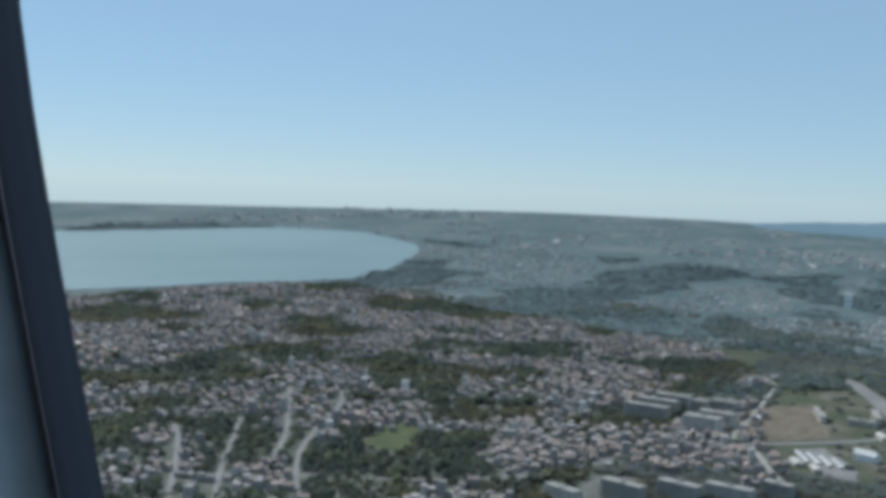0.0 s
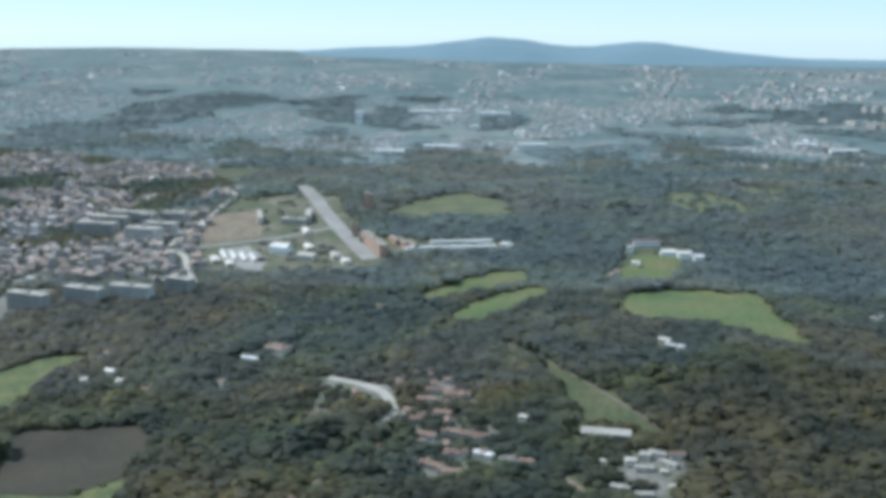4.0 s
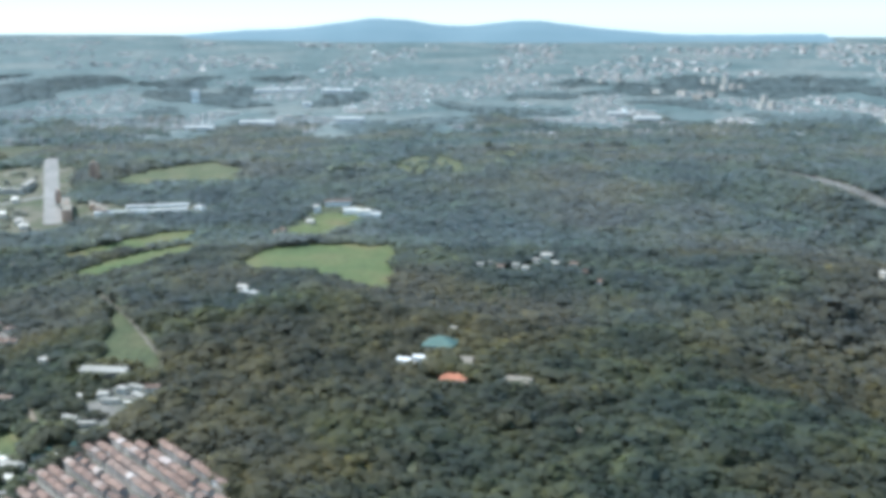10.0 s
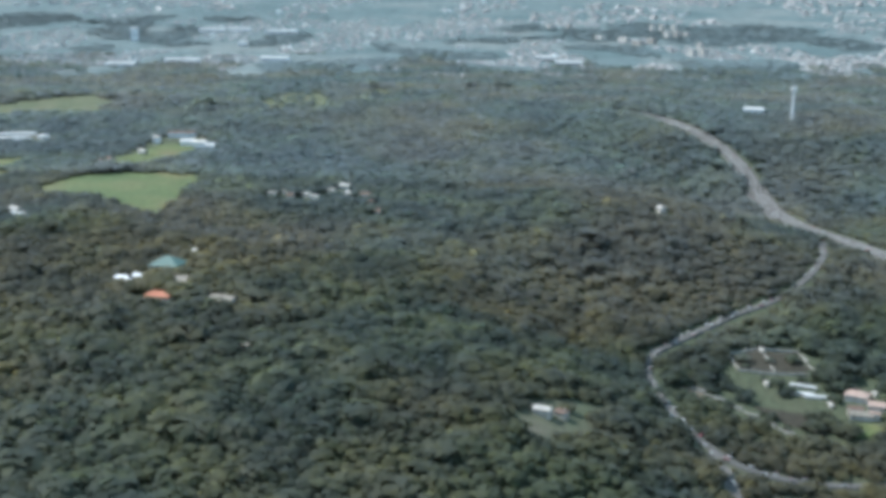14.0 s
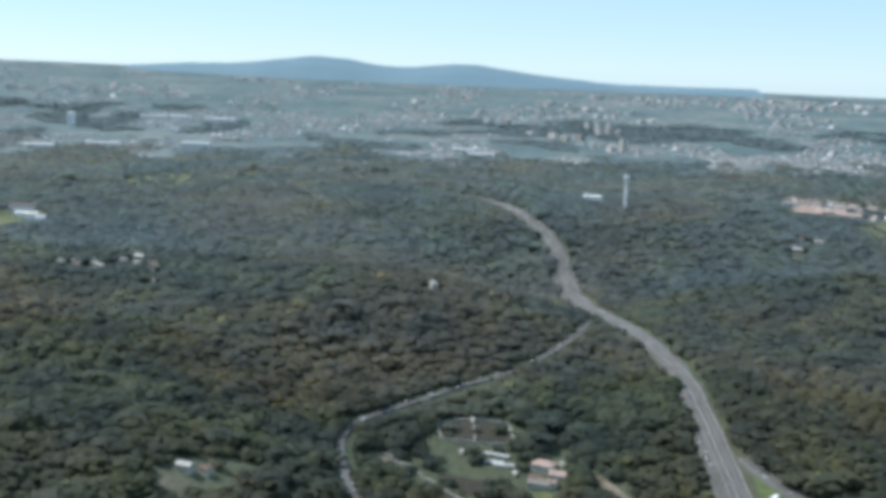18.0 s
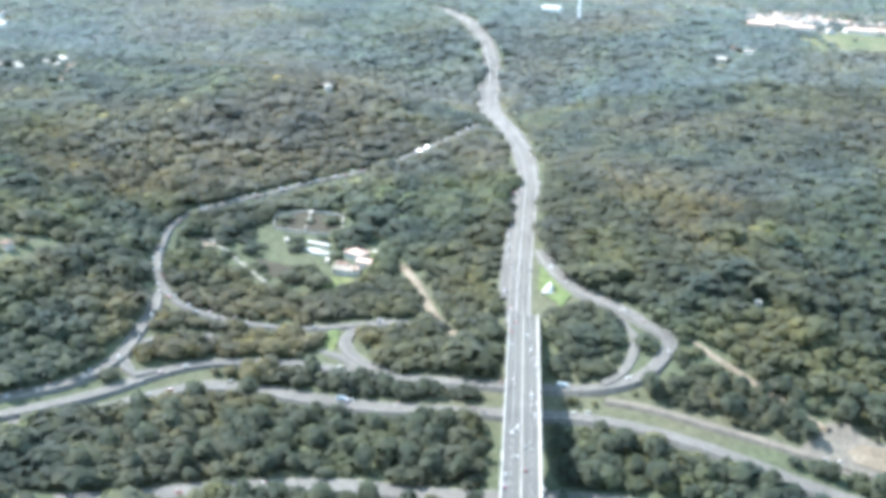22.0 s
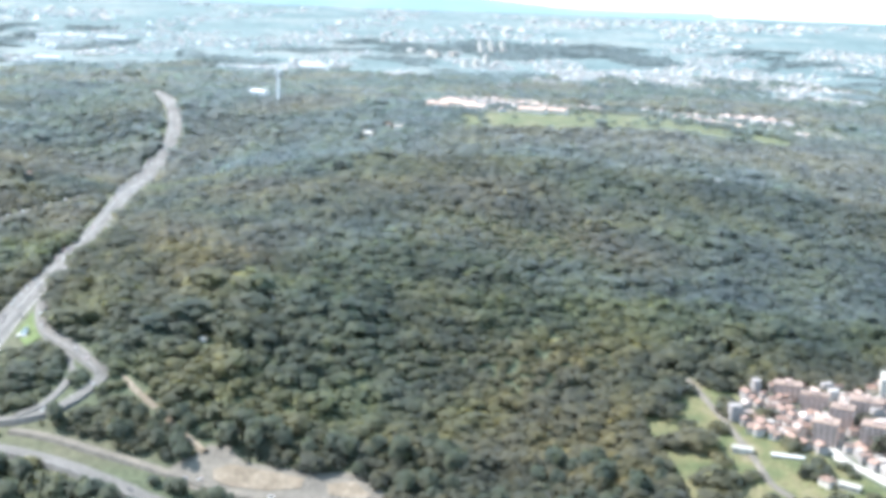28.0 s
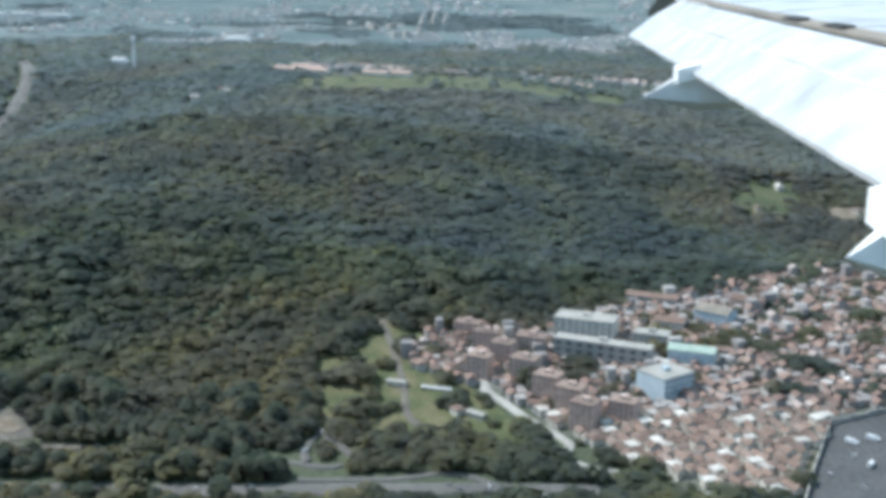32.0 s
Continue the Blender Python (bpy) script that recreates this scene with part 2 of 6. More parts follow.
WHITE = [(0.3, (0.95, 0.95, 0.95)), (0.7, (1, 1, 1))]
TONES = [(0.0, (0.62, 0.6, 0.58)), (0.5, (0.9, 0.88, 0.85)), (1.0, (1.1, 1.08, 1.04))]
MAT = {
    "leaf": foliage("foliage", (1.03, 0.97, 0.96)),
    # Same leaves, paler and bluer with distance: haze put into tint and sheen.
    "slope_haze_leaf": foliage("upper slope foliage, tinted for haze", (1.16, 1.09, 1.24), 0.9, haze_sheen=0.42),
    "plateau_haze_leaf": foliage("plateau foliage with haze in its tint", (1.33, 1.36, 1.72), 0.75, haze_sheen=0.85),
    "bark": surface("bark", [(0.3, (0.07, 0.05, 0.035)), (0.7, (0.13, 0.1, 0.075))], 1.5, 6, 0.9, 0.3),
    "soil": surface("wooded ground", [(0.3, (0.056, 0.072, 0.045)), (0.5, (0.07, 0.082, 0.048)), (0.7, (0.095, 0.092, 0.06))], 0.012, 0.35, 0.95, 0.3),
    "meadow": surface("mown meadow", [(0.3, (0.064, 0.096, 0.038)), (0.45, (0.088, 0.118, 0.046)), (0.58, (0.112, 0.126, 0.053)), (0.7, (0.15, 0.132, 0.066))], 0.022, 0.25, 0.95, 0.2),
    "yard": surface("grassy yard with worn earth", [(0.3, (0.07, 0.088, 0.048)), (0.5, (0.095, 0.1, 0.065)), (0.62, (0.14, 0.132, 0.1)), (0.72, (0.19, 0.178, 0.145))], 0.04, 0.4, 0.95, 0.1),
    "rough": surface("rough scrubby grass", [(0.3, (0.06, 0.085, 0.04)), (0.5, (0.085, 0.105, 0.046)), (0.65, (0.12, 0.128, 0.052)), (0.75, (0.16, 0.14, 0.085))], 0.06, 0.3, 0.95, 0.2),
    "scrub": surface("yellow-green scrubby slope", [(0.3, (0.062, 0.08, 0.036)), (0.45, (0.09, 0.1, 0.046)), (0.58, (0.125, 0.118, 0.06)), (0.7, (0.16, 0.14, 0.09))], 0.07, 0.5, 0.95, 0.3),
    "heath": surface("dull heathy grass", [(0.3, (0.05, 0.065, 0.034)), (0.5, (0.07, 0.085, 0.042)), (0.7, (0.1, 0.1, 0.055))], 0.04, 0.3, 0.95, 0.2),
    "pale_meadow": surface("dry meadow", [(0.3, (0.075, 0.096, 0.052)), (0.5, (0.096, 0.11, 0.058)), (0.7, (0.135, 0.132, 0.078))], 0.05, 0.25, 0.95, 0.2),
    "plough": surface("ploughed soil", [(0.3, (0.034, 0.032, 0.024)), (0.7, (0.056, 0.05, 0.036))], 0.03, 0.6, 0.95, 0.2),
    "sand": surface("bare sandy earth", [(0.3, (0.125, 0.102, 0.075)), (0.5, (0.175, 0.145, 0.108)), (0.7, (0.225, 0.192, 0.15))], 0.1, 0.5, 0.95, 0.2),
    "asphalt": surface("worn pale asphalt", [(0.3, (0.1, 0.096, 0.09)), (0.7, (0.136, 0.131, 0.122))], 0.05, 0.8, 0.85, 0.05),
    "deck_asphalt": surface("worn grey bridge asphalt", [(0.3, (0.08, 0.079, 0.076)), (0.7, (0.108, 0.106, 0.1))], 0.05, 0.8, 0.85, 0.05),
    "street": surface("worn pale street", [(0.3, (0.2, 0.195, 0.185)), (0.7, (0.28, 0.27, 0.255))], 0.05, 0.8, 0.85, 0.05),
    "gravel": surface("dusty tan gravel and worn asphalt", [(0.3, (0.105, 0.096, 0.082)), (0.5, (0.13, 0.118, 0.1)), (0.7, (0.165, 0.148, 0.122))], 0.12, 0.7, 0.9, 0.1),
    "concrete": surface("pale concrete", [(0.3, (0.29, 0.28, 0.25)), (0.7, (0.4, 0.385, 0.35))], 0.1, 1.5, 0.85, 0.05),
    "parapet": surface("weathered pale concrete", [(0.3, (0.4, 0.39, 0.36)), (0.7, (0.52, 0.5, 0.47))], 0.1, 1.5, 0.85, 0.05),
    # Leaf colour lightened towards blue-grey, as haze would do to it.
    "far_haze_leaf": surface("far foliage with haze in its colour", [(0.3, (0.108, 0.15, 0.155)), (0.7, (0.128, 0.168, 0.168))], 0.01, 0.1, 0.8, 0, spec=0.3, sheen=0.12),
    "town_ground": surface("paved town ground", [(0.3, (0.14, 0.14, 0.13)), (0.45, (0.085, 0.1, 0.07)), (0.6, (0.16, 0.155, 0.14)), (0.72, (0.21, 0.2, 0.185))], 0.05, 0.5, 0.9, 0.1),
    "wall": surface("rendered wall", [(0.3, (0.5, 0.475, 0.43)), (0.7, (0.63, 0.61, 0.56))], 0.2, 2.0, 0.85, 0.05, obj=TONES),
    "grey_wall": surface("weathered grey-white render", [(0.3, (0.44, 0.43, 0.41)), (0.7, (0.55, 0.53, 0.5))], 0.1, 1.5, 0.85, 0.05, obj=TONES),
    "roof": surface("clay roof tiles", [(0.3, (0.19, 0.132, 0.108)), (0.7, (0.27, 0.192, 0.158))], 0.3, 3.0, 0.85, 0.2, obj=TONES),
    "flat_roof": surface("flat pale roof", [(0.3, (0.5, 0.48, 0.45)), (0.7, (0.68, 0.66, 0.62))], 0.2, 1.0, 0.85, 0.05, obj=TONES),
    "pink_roof": surface("faded pink roof tiles", [(0.3, (0.215, 0.162, 0.138)), (0.7, (0.29, 0.222, 0.19))], 0.3, 2.0, 0.85, 0.2, obj=TONES),
    "salmon_roof": surface("sunlit salmon roof tiles", [(0.3, (0.36, 0.26, 0.215)), (0.7, (0.44, 0.325, 0.275))], 0.3, 2.0, 0.85, 0.2),
    "orange_roof": surface("new orange roof tiles", [(0.3, (0.4, 0.155, 0.095)), (0.7, (0.5, 0.22, 0.14))], 0.3, 2.0, 0.85, 0.2),
    "grey_roof": surface("weathered grey-brown roof", [(0.3, (0.2, 0.18, 0.15)), (0.7, (0.28, 0.25, 0.21))], 0.15, 1.0, 0.85, 0.2),
    "blue_wall": surface("pale blue render", [(0.3, (0.4, 0.48, 0.52)), (0.7, (0.5, 0.57, 0.6))], 0.15, 1.0, 0.85, 0.05),
    "brick": surface("brick-coloured facade", [(0.3, (0.4, 0.26, 0.19)), (0.7, (0.5, 0.34, 0.26))], 0.2, 1.0, 0.85, 0.1),
    "dark_asphalt": surface("dark asphalt", [(0.3, (0.06, 0.062, 0.063)), (0.7, (0.09, 0.09, 0.09))], 0.05, 0.6, 0.85, 0.1),
    "red_wall": surface("brick red render", [(0.3, (0.46, 0.34, 0.29)), (0.7, (0.58, 0.44, 0.37))], 0.2, 1.0, 0.85, 0.05),
    "glass": surface("dark window glass", [(0.3, (0.03, 0.035, 0.04)), (0.7, (0.05, 0.055, 0.06))], 0.3, None, 0.15, 0, spec=0.6),
    # Wall colour raised to stand for haze over the city.
    "far_wall": surface("far walls", [(0.3, (0.4, 0.39, 0.38)), (0.7, (0.54, 0.52, 0.5))], 0.02, None, 0.85, 0, island=[(0.0, (0.5, 0.48, 0.48)), (0.75, (0.75, 0.72, 0.7)), (0.96, (0.95, 0.93, 0.9)), (1.0, (1.5, 1.5, 1.5))]),
    "town_roof": surface("mixed town roofs", [(0.35, (0.165, 0.115, 0.095)), (0.5, (0.215, 0.15, 0.125)), (0.65, (0.26, 0.195, 0.165))], 0.05, None, 0.85, 0, island=[(0.0, (0.65, 0.66, 0.68)), (0.5, (1.0, 0.95, 0.92)), (0.85, (1.15, 1.1, 1.05)), (0.93, (1.5, 1.7, 1.8)), (1.0, (2.0, 2.4, 2.7))]),
    # Roof colour raised for city haze, as on the far walls.
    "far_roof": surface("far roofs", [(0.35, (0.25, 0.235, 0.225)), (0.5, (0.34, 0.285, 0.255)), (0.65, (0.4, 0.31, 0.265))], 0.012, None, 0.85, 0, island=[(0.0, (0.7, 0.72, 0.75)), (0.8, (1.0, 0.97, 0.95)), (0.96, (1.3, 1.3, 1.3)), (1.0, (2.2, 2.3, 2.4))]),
    # Suburb walls and roofs are paled so haze seems to lift their shade.
    "suburb_wall": surface("far suburb walls, paled for haze", [(0.3, (0.4, 0.41, 0.41)), (0.7, (0.52, 0.52, 0.51))], 0.004, None, 0.85, 0, island=[(0.0, (0.8, 0.82, 0.84)), (0.86, (1.05, 1.05, 1.05)), (0.95, (1.3, 1.3, 1.3)), (1.0, (3.0, 3.0, 3.0))]),
    "pale_roof": surface("far roofs, paled for haze", [(0.3, (0.24, 0.24, 0.235)), (0.7, (0.36, 0.33, 0.31))], 0.004, None, 0.85, 0, island=[(0.0, (0.8, 0.82, 0.84)), (0.88, (1.05, 1.02, 1.0)), (0.95, (1.3, 1.3, 1.3)), (1.0, (2.8, 2.8, 2.8))]),
    # The plain's blue-grey holds the haze of distance in its base colour.
    "far_plain": surface("distant plain with haze in its colour", [(0.36, (0.078, 0.118, 0.12)), (0.46, (0.098, 0.14, 0.142)), (0.54, (0.114, 0.152, 0.152)), (0.64, (0.152, 0.178, 0.172))], 0.005, 0.04, 0.95, 0),
    # Blue of the ridge is painted haze.
    "ridge": surface("distant ridge, coloured as if hazed", [(0.3, (0.125, 0.2, 0.24)), (0.7, (0.145, 0.22, 0.26))], 0.004, None, 0.95, 0),
    "water": surface("river water", [(0.3, (0.16, 0.235, 0.24)), (0.7, (0.2, 0.275, 0.28))], 0.003, None, 0.5, 0, spec=0.5),
    "metal_roof": surface("sheet metal roof", [(0.3, (0.52, 0.52, 0.51)), (0.7, (0.68, 0.68, 0.66))], 0.1, 1.0, 0.8, 0.05, spec=0.15),
    "green_roof": surface("weathered green sheet roof", [(0.3, (0.07, 0.135, 0.12)), (0.7, (0.1, 0.175, 0.155))], 0.1, 1.0, 0.6, 0.05),
    "pale_green_roof": surface("faded pale green roof", [(0.3, (0.3, 0.38, 0.32)), (0.7, (0.37, 0.45, 0.38))], 0.1, 1.0, 0.7, 0.05),
    "paint": surface("car paint", WHITE, 0.5, None, 0.3, 0, obj=[(0.0, (0.75, 0.75, 0.74)), (0.45, (0.6, 0.61, 0.62)), (0.6, (0.12, 0.12, 0.13)), (0.8, (0.3, 0.31, 0.33)), (0.92, (0.4, 0.05, 0.04)), (1.0, (0.06, 0.1, 0.25))], spec=0.5),
    "rubber": surface("tyre rubber", [(0.3, (0.02, 0.02, 0.02)), (0.7, (0.035, 0.035, 0.035))], 3, None, 0.9),
    "white": surface("white paint", [(0.3, (0.72, 0.72, 0.71)), (0.7, (0.82, 0.82, 0.81))], 0.3, 2.0, 0.5, 0.02),
    "wing_paint": surface("pale grey aircraft paint", [(0.3, (0.48, 0.48, 0.475)), (0.7, (0.56, 0.56, 0.555))], 0.6, 3.0, 0.35, 0.01, spec=0.5),
    "reveal": surface("grey moulded plastic", [(0.3, (0.5, 0.52, 0.55)), (0.7, (0.56, 0.58, 0.61))], 4.0, 40.0, 0.6, 0.01),
    "seal": surface("dark seal rubber", [(0.3, (0.055, 0.055, 0.075)), (0.7, (0.07, 0.07, 0.09))], 5.0, None, 0.7),
    "steel": surface("galvanised steel", [(0.3, (0.35, 0.36, 0.37)), (0.7, (0.45, 0.46, 0.47))], 1.0, None, 0.5, 0, metal=0.6),
    "blue_sheet": surface("pale blue vehicle panel", [(0.3, (0.27, 0.33, 0.37)), (0.7, (0.34, 0.4, 0.44))], 0.5, None, 0.4),
}


# ---- mesh helpers ----
def mesh_of(name, verts, faces, mat, smooth=False):
    me = bpy.data.meshes.new(name)
    me.from_pydata([tuple(v) for v in verts], [], faces)
    me.materials.append(MAT[mat])
    if smooth:
        me.shade_smooth()
    return me


def mesh_fast(name, verts, tris, mat, normals=None):
    """A triangle mesh straight from arrays; leaves take the normals of their crown."""
    me = bpy.data.meshes.new(name)
    me.vertices.add(len(verts))
    me.vertices.foreach_set("co", np.asarray(verts, np.float32).ravel())
    me.loops.add(len(tris) * 3)
    me.loops.foreach_set("vertex_index", np.asarray(tris, np.int32).ravel())
    me.polygons.add(len(tris))
    me.polygons.foreach_set("loop_start", np.arange(0, len(tris) * 3, 3, dtype=np.int32))
    if normals is not None:
        at = me.attributes.new("custom_normal", "FLOAT_VECTOR", "POINT")
        at.data.foreach_set("vector", np.asarray(normals, np.float32).ravel())
    me.update(calc_edges=True)
    me.materials.append(MAT[mat])
    return me


def finish(name, bm, mat, smooth=False):
    me = bpy.data.meshes.new(name)
    bm.to_mesh(me)
    bm.free()
    me.materials.append(MAT[mat])
    if smooth:
        me.shade_smooth()
    return me


def part(name, me, parent, label="", m=None):
    """Links a mesh as one part of a thing."""
    ob = new(name, me)
    ob.parent = parent
    if m is not None:
        ob.matrix_basis = m
    return tagged(ob, label)


def add_box(bm, x0, y0, z0, x1, y1, z1, m=None, bevel=0.0):
    made = bmesh.ops.create_cube(bm, size=1, matrix=Matrix.LocRotScale(((x0 + x1) / 2, (y0 + y1) / 2, (z0 + z1) / 2), None, (x1 - x0, y1 - y0, z1 - z0)))
    vs = made["verts"]
    if bevel:
        es = {e for v in vs for e in v.link_edges}
        got = bmesh.ops.bevel(bm, geom=list(es), offset=bevel, segments=1, affect="EDGES")
        vs = list({v for f in got["faces"] for v in f.verts} | {v for v in vs if v.is_valid})
    if m is not None:
        bmesh.ops.transform(bm, matrix=m, verts=vs)
    return vs


def box_mesh(name, x0, y0, z0, x1, y1, z1, mat, bevel=0.0):
    bm = bmesh.new()
    add_box(bm, x0, y0, z0, x1, y1, z1, None, bevel)
    return finish(name, bm, mat)


def thing(name, x, y, z=None, turn=0.0):
    ob = new(name)
    ob.empty_display_size = 0.5
    ob.matrix_basis = pose(x, y, ground_z(x, y) if z is None else z, 0, 0, turn)
    return ob


def inside(px, py, poly):
    hit = np.zeros(np.shape(px), bool)
    x1, y1 = poly[-1]
    for x2, y2 in poly:
        hit ^= ((y1 > py) != (y2 > py)) & (px < (x2 - x1) * (py - y1) / ((y2 - y1) or 1e-9) + x1)
        x1, y1 = x2, y2
    return hit


def spline(pts, step=5.0):
    """An even walk along a smooth line through the points."""
    p = [np.array(q, float) for q in pts]
    p = [2 * p[0] - p[1]] + p + [2 * p[-1] - p[-2]]
    out = []
    for a, b, c, d in zip(p, p[1:], p[2:], p[3:]):
        n = max(1, int(np.linalg.norm(c - b) / step))
        for i in range(n):
            t = i / n
            out.append(0.5 * (2 * b + (c - a) * t + (2 * a - 5 * b + 4 * c - d) * t * t + (3 * b - a - 3 * c + d) * t ** 3))
    out.append(p[-2])
    return np.array(out)


def line_distance(px, py, line):
    best = np.full(np.shape(px), 1e9)
    for (x1, y1), (x2, y2) in zip(line[:-1], line[1:]):
        dx, dy = x2 - x1, y2 - y1
        t = np.clip(((px - x1) * dx + (py - y1) * dy) / (dx * dx + dy * dy + 1e-9), 0, 1)
        best = np.minimum(best, np.hypot(px - x1 - t * dx, py - y1 - t * dy))
    return best


# ---- ground ----
def axis(stops):
    out = []
    for (a, s), (b, _) in zip(stops[:-1], stops[1:]):
        out += list(np.arange(a, b, s))
    return np.array(out + [stops[-1][0]])


def sheet(name, xs, ys, keep, mat, lift=0.0):
    X, Y = np.meshgrid(xs, ys, indexing="ij")
    Z = land(X, Y) + lift
    idx = np.arange(X.size).reshape(X.shape)
    a, b, c, d = idx[:-1, :-1], idx[1:, :-1], idx[1:, 1:], idx[:-1, 1:]
    k = keep((X[:-1, :-1] + X[1:, 1:]) / 2, (Y[:-1, :-1] + Y[1:, 1:]) / 2)
    tris = np.concatenate([np.stack([a[k], b[k], c[k]], 1), np.stack([a[k], c[k], d[k]], 1)])
    return mesh_fast(name, np.stack([X.ravel(), Y.ravel(), Z.ravel()], 1), tris, mat)


XS = axis([(-4950, 90), (-2400, 45), (-1400, 14), (-250, 45), (900, 300), (3900, 1)])
YS = axis([(-4900, 140), (-1400, 40), (-500, 14), (1500, 40), (2600, 140), (5000, 1)])
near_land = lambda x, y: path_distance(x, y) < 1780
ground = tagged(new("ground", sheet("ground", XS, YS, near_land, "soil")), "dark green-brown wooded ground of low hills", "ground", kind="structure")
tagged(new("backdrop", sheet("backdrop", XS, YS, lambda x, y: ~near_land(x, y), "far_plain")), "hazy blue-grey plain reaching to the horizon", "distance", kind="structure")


def draped(name, poly, mat, label, category="field", lift=0.35, step=9.0, kind="structure", ragged=3.0):
    """A patch of ground cover that follows the land."""
    line = []
    for (x1, y1), (x2, y2) in zip(poly, poly[1:] + poly[:1]):
        n = max(1, int(math.hypot(x2 - x1, y2 - y1) / step))
        for i in range(n):
            k = i / n
            j = noise.noise(Vector((x1 + (x2 - x1) * k, y1 + (y2 - y1) * k, 0)) * (0.08 if ragged < 5 else 0.035)) * ragged
            line.append(Vector((x1 + (x2 - x1) * k + j, y1 + (y2 - y1) * k - j)))
    xs = np.arange(min(v.x for v in line), max(v.x for v in line), step)
    ys = np.arange(min(v.y for v in line), max(v.y for v in line), step)
    X, Y = np.meshgrid(xs, ys)
    k = inside(X, Y, [(v.x, v.y) for v in line])
    pts = line + [Vector((a, b)) for a, b in zip(X[k], Y[k])]
    vs, _, fs, _, _, _ = delaunay_2d_cdt(pts, [], [list(range(len(line)))], 1, 0.01)
    z = land([v.x for v in vs], [v.y for v in vs]) + lift
    me = mesh_of(name, [(v.x, v.y, h) for v, h in zip(vs, z)], [list(f) for f in fs], mat)
    return tagged(new(name, me), label, category, kind=kind)


# ---- roads ----
ROADS = []


def strip(ob, name, line, side, z, offsets, width, high, mat, label):
    """Narrow raised bands that run along a road."""
    for o in offsets:
        vs = [(*(line[i] + side[i] * (o + k * width / 2)), z[i] + h) for i in range(len(line)) for k, h in ((-1, -0.2), (-1, high), (1, high), (1, -0.2))]
        fs = [(i * 4 + j, (i + 1) * 4 + j, (i + 1) * 4 + j + 1, i * 4 + j + 1) for i in range(len(line) - 1) for j in range(3)]
        part(name, mesh_of(name, vs, fs, mat), ob, label)


def road(name, pts, width, label, mat="asphalt", lift=0.7, heights=None, category="road", clear=1.4):
    """A strip with shoulders that drop into the ground."""
    line = spline(pts)
    n = len(line)
    d = np.gradient(line, axis=0)
    d /= np.linalg.norm(d, axis=1)[:, None] + 1e-9
    side = np.stack([-d[:, 1], d[:, 0]], 1)
    z = land(line[:, 0], line[:, 1]) + lift
    k = np.ones(5) / 5
    z = np.convolve(np.pad(z, 2, mode="edge"), k, mode="valid")
    if heights is not None:
        z = heights(line)
    w = width / 2
    cols = [(-w - 1.6, -2.2), (-w - 0.25, -0.12), (-w, 0.0), (0.0, 0.06), (w, 0.0), (w + 0.25, -0.12), (w + 1.6, -2.2)]
    vs = [(*(line[i] + side[i] * o), z[i] + dz) for i in range(n) for o, dz in cols]
    m = len(cols)
    fs = [(i * m + j, i * m + j + 1, (i + 1) * m + j + 1, (i + 1) * m + j) for i in range(n - 1) for j in range(m - 1)]
    fs = [f[::-1] for f in fs]
    ob = tagged(new(name, mesh_of(name, vs, fs, mat)), label, category, kind="structure")
    if mat == "asphalt" and width >= 4.0:
        strip(ob, "kerb", line, side, z, (-w - 0.05, w + 0.05), 0.3, 0.1, "street", "pale worn kerb")
    if width > 11 and mat == "asphalt":
        strip(ob, "median", line, side, z, (0.0,), 0.36, 0.4, "street", "concrete barrier between the directions")
        strip(ob, "lane_line", line, side, z, (-2.9, 2.9), 0.14, 0.075, "white", "worn white lane line")
    ROADS.append((line, w + clear, z, side, d))
    return ob


# carriageways, from the viaduct's western end outwards
MAIN = [(-496, 783), (-531, 779), (-573, 775), (-617, 771), (-661, 766), (-736, 749), (-806, 729), (-886, 710), (-955, 700), (-1002, 691), (-1041, 678), (-1106, 649), (-1184, 601)]
road("road", MAIN, 12.2, "wide pale asphalt dual carriageway climbing through woods", clear=2.5)
road("road", [(-785, 715), (-749, 709), (-718, 698), (-687, 680), (-669, 664), (-652, 641), (-632, 620), (-609, 599), (-592, 589), (-569, 585), (-543, 590), (-521, 597), (-504, 607), (-493, 620), (-490, 636), (-490, 655), (-492, 675), (-495, 693), (-501, 716), (-501, 730)], 3.7, "narrow asphalt road looping round a wooded plot")
road("road", [(-497, 607), (-480, 613), (-463, 614), (-441, 616), (-421, 612), (-403, 603), (-389, 591), (-376, 582), (-350, 560)], 5.0, "slip road leaving the loop downhill")
road("road", [(-473, 645), (-461, 625), (-449, 617), (-437, 618), (-428, 628), (-435, 633)], 4.0, "short curved slip road", lift=0.8)
road("road", [(-340, 566), (-366, 588), (-387, 604), (-409, 620), (-435, 635), (-452, 652), (-461, 678), (-461, 703), (-457, 729), (-454, 761), (-452, 780), (-451, 802), (-452, 822), (-460, 838), (-475, 847), (-485, 848), (-495, 837), (-509, 820), (-522, 804), (-541, 792), (-560, 784)], 5.5, "asphalt road passing under the viaduct and curling up", lift=0.9)
road("road", [(-509, 815), (-492, 831), (-478, 834), (-463, 830), (-453, 822)], 3.5, "narrow inner slip road", lift=0.6)
road("road", [(-500, 732), (-500, 720), (-497, 708), (-484, 704), (-469, 714), (-459, 731)], 4.5, "curved slip road by a wooded island", lift=0.8)
road("road", [(-476, 695), (-470, 707), (-461, 718)], 3.5, "short spur of asphalt", lift=0.75)
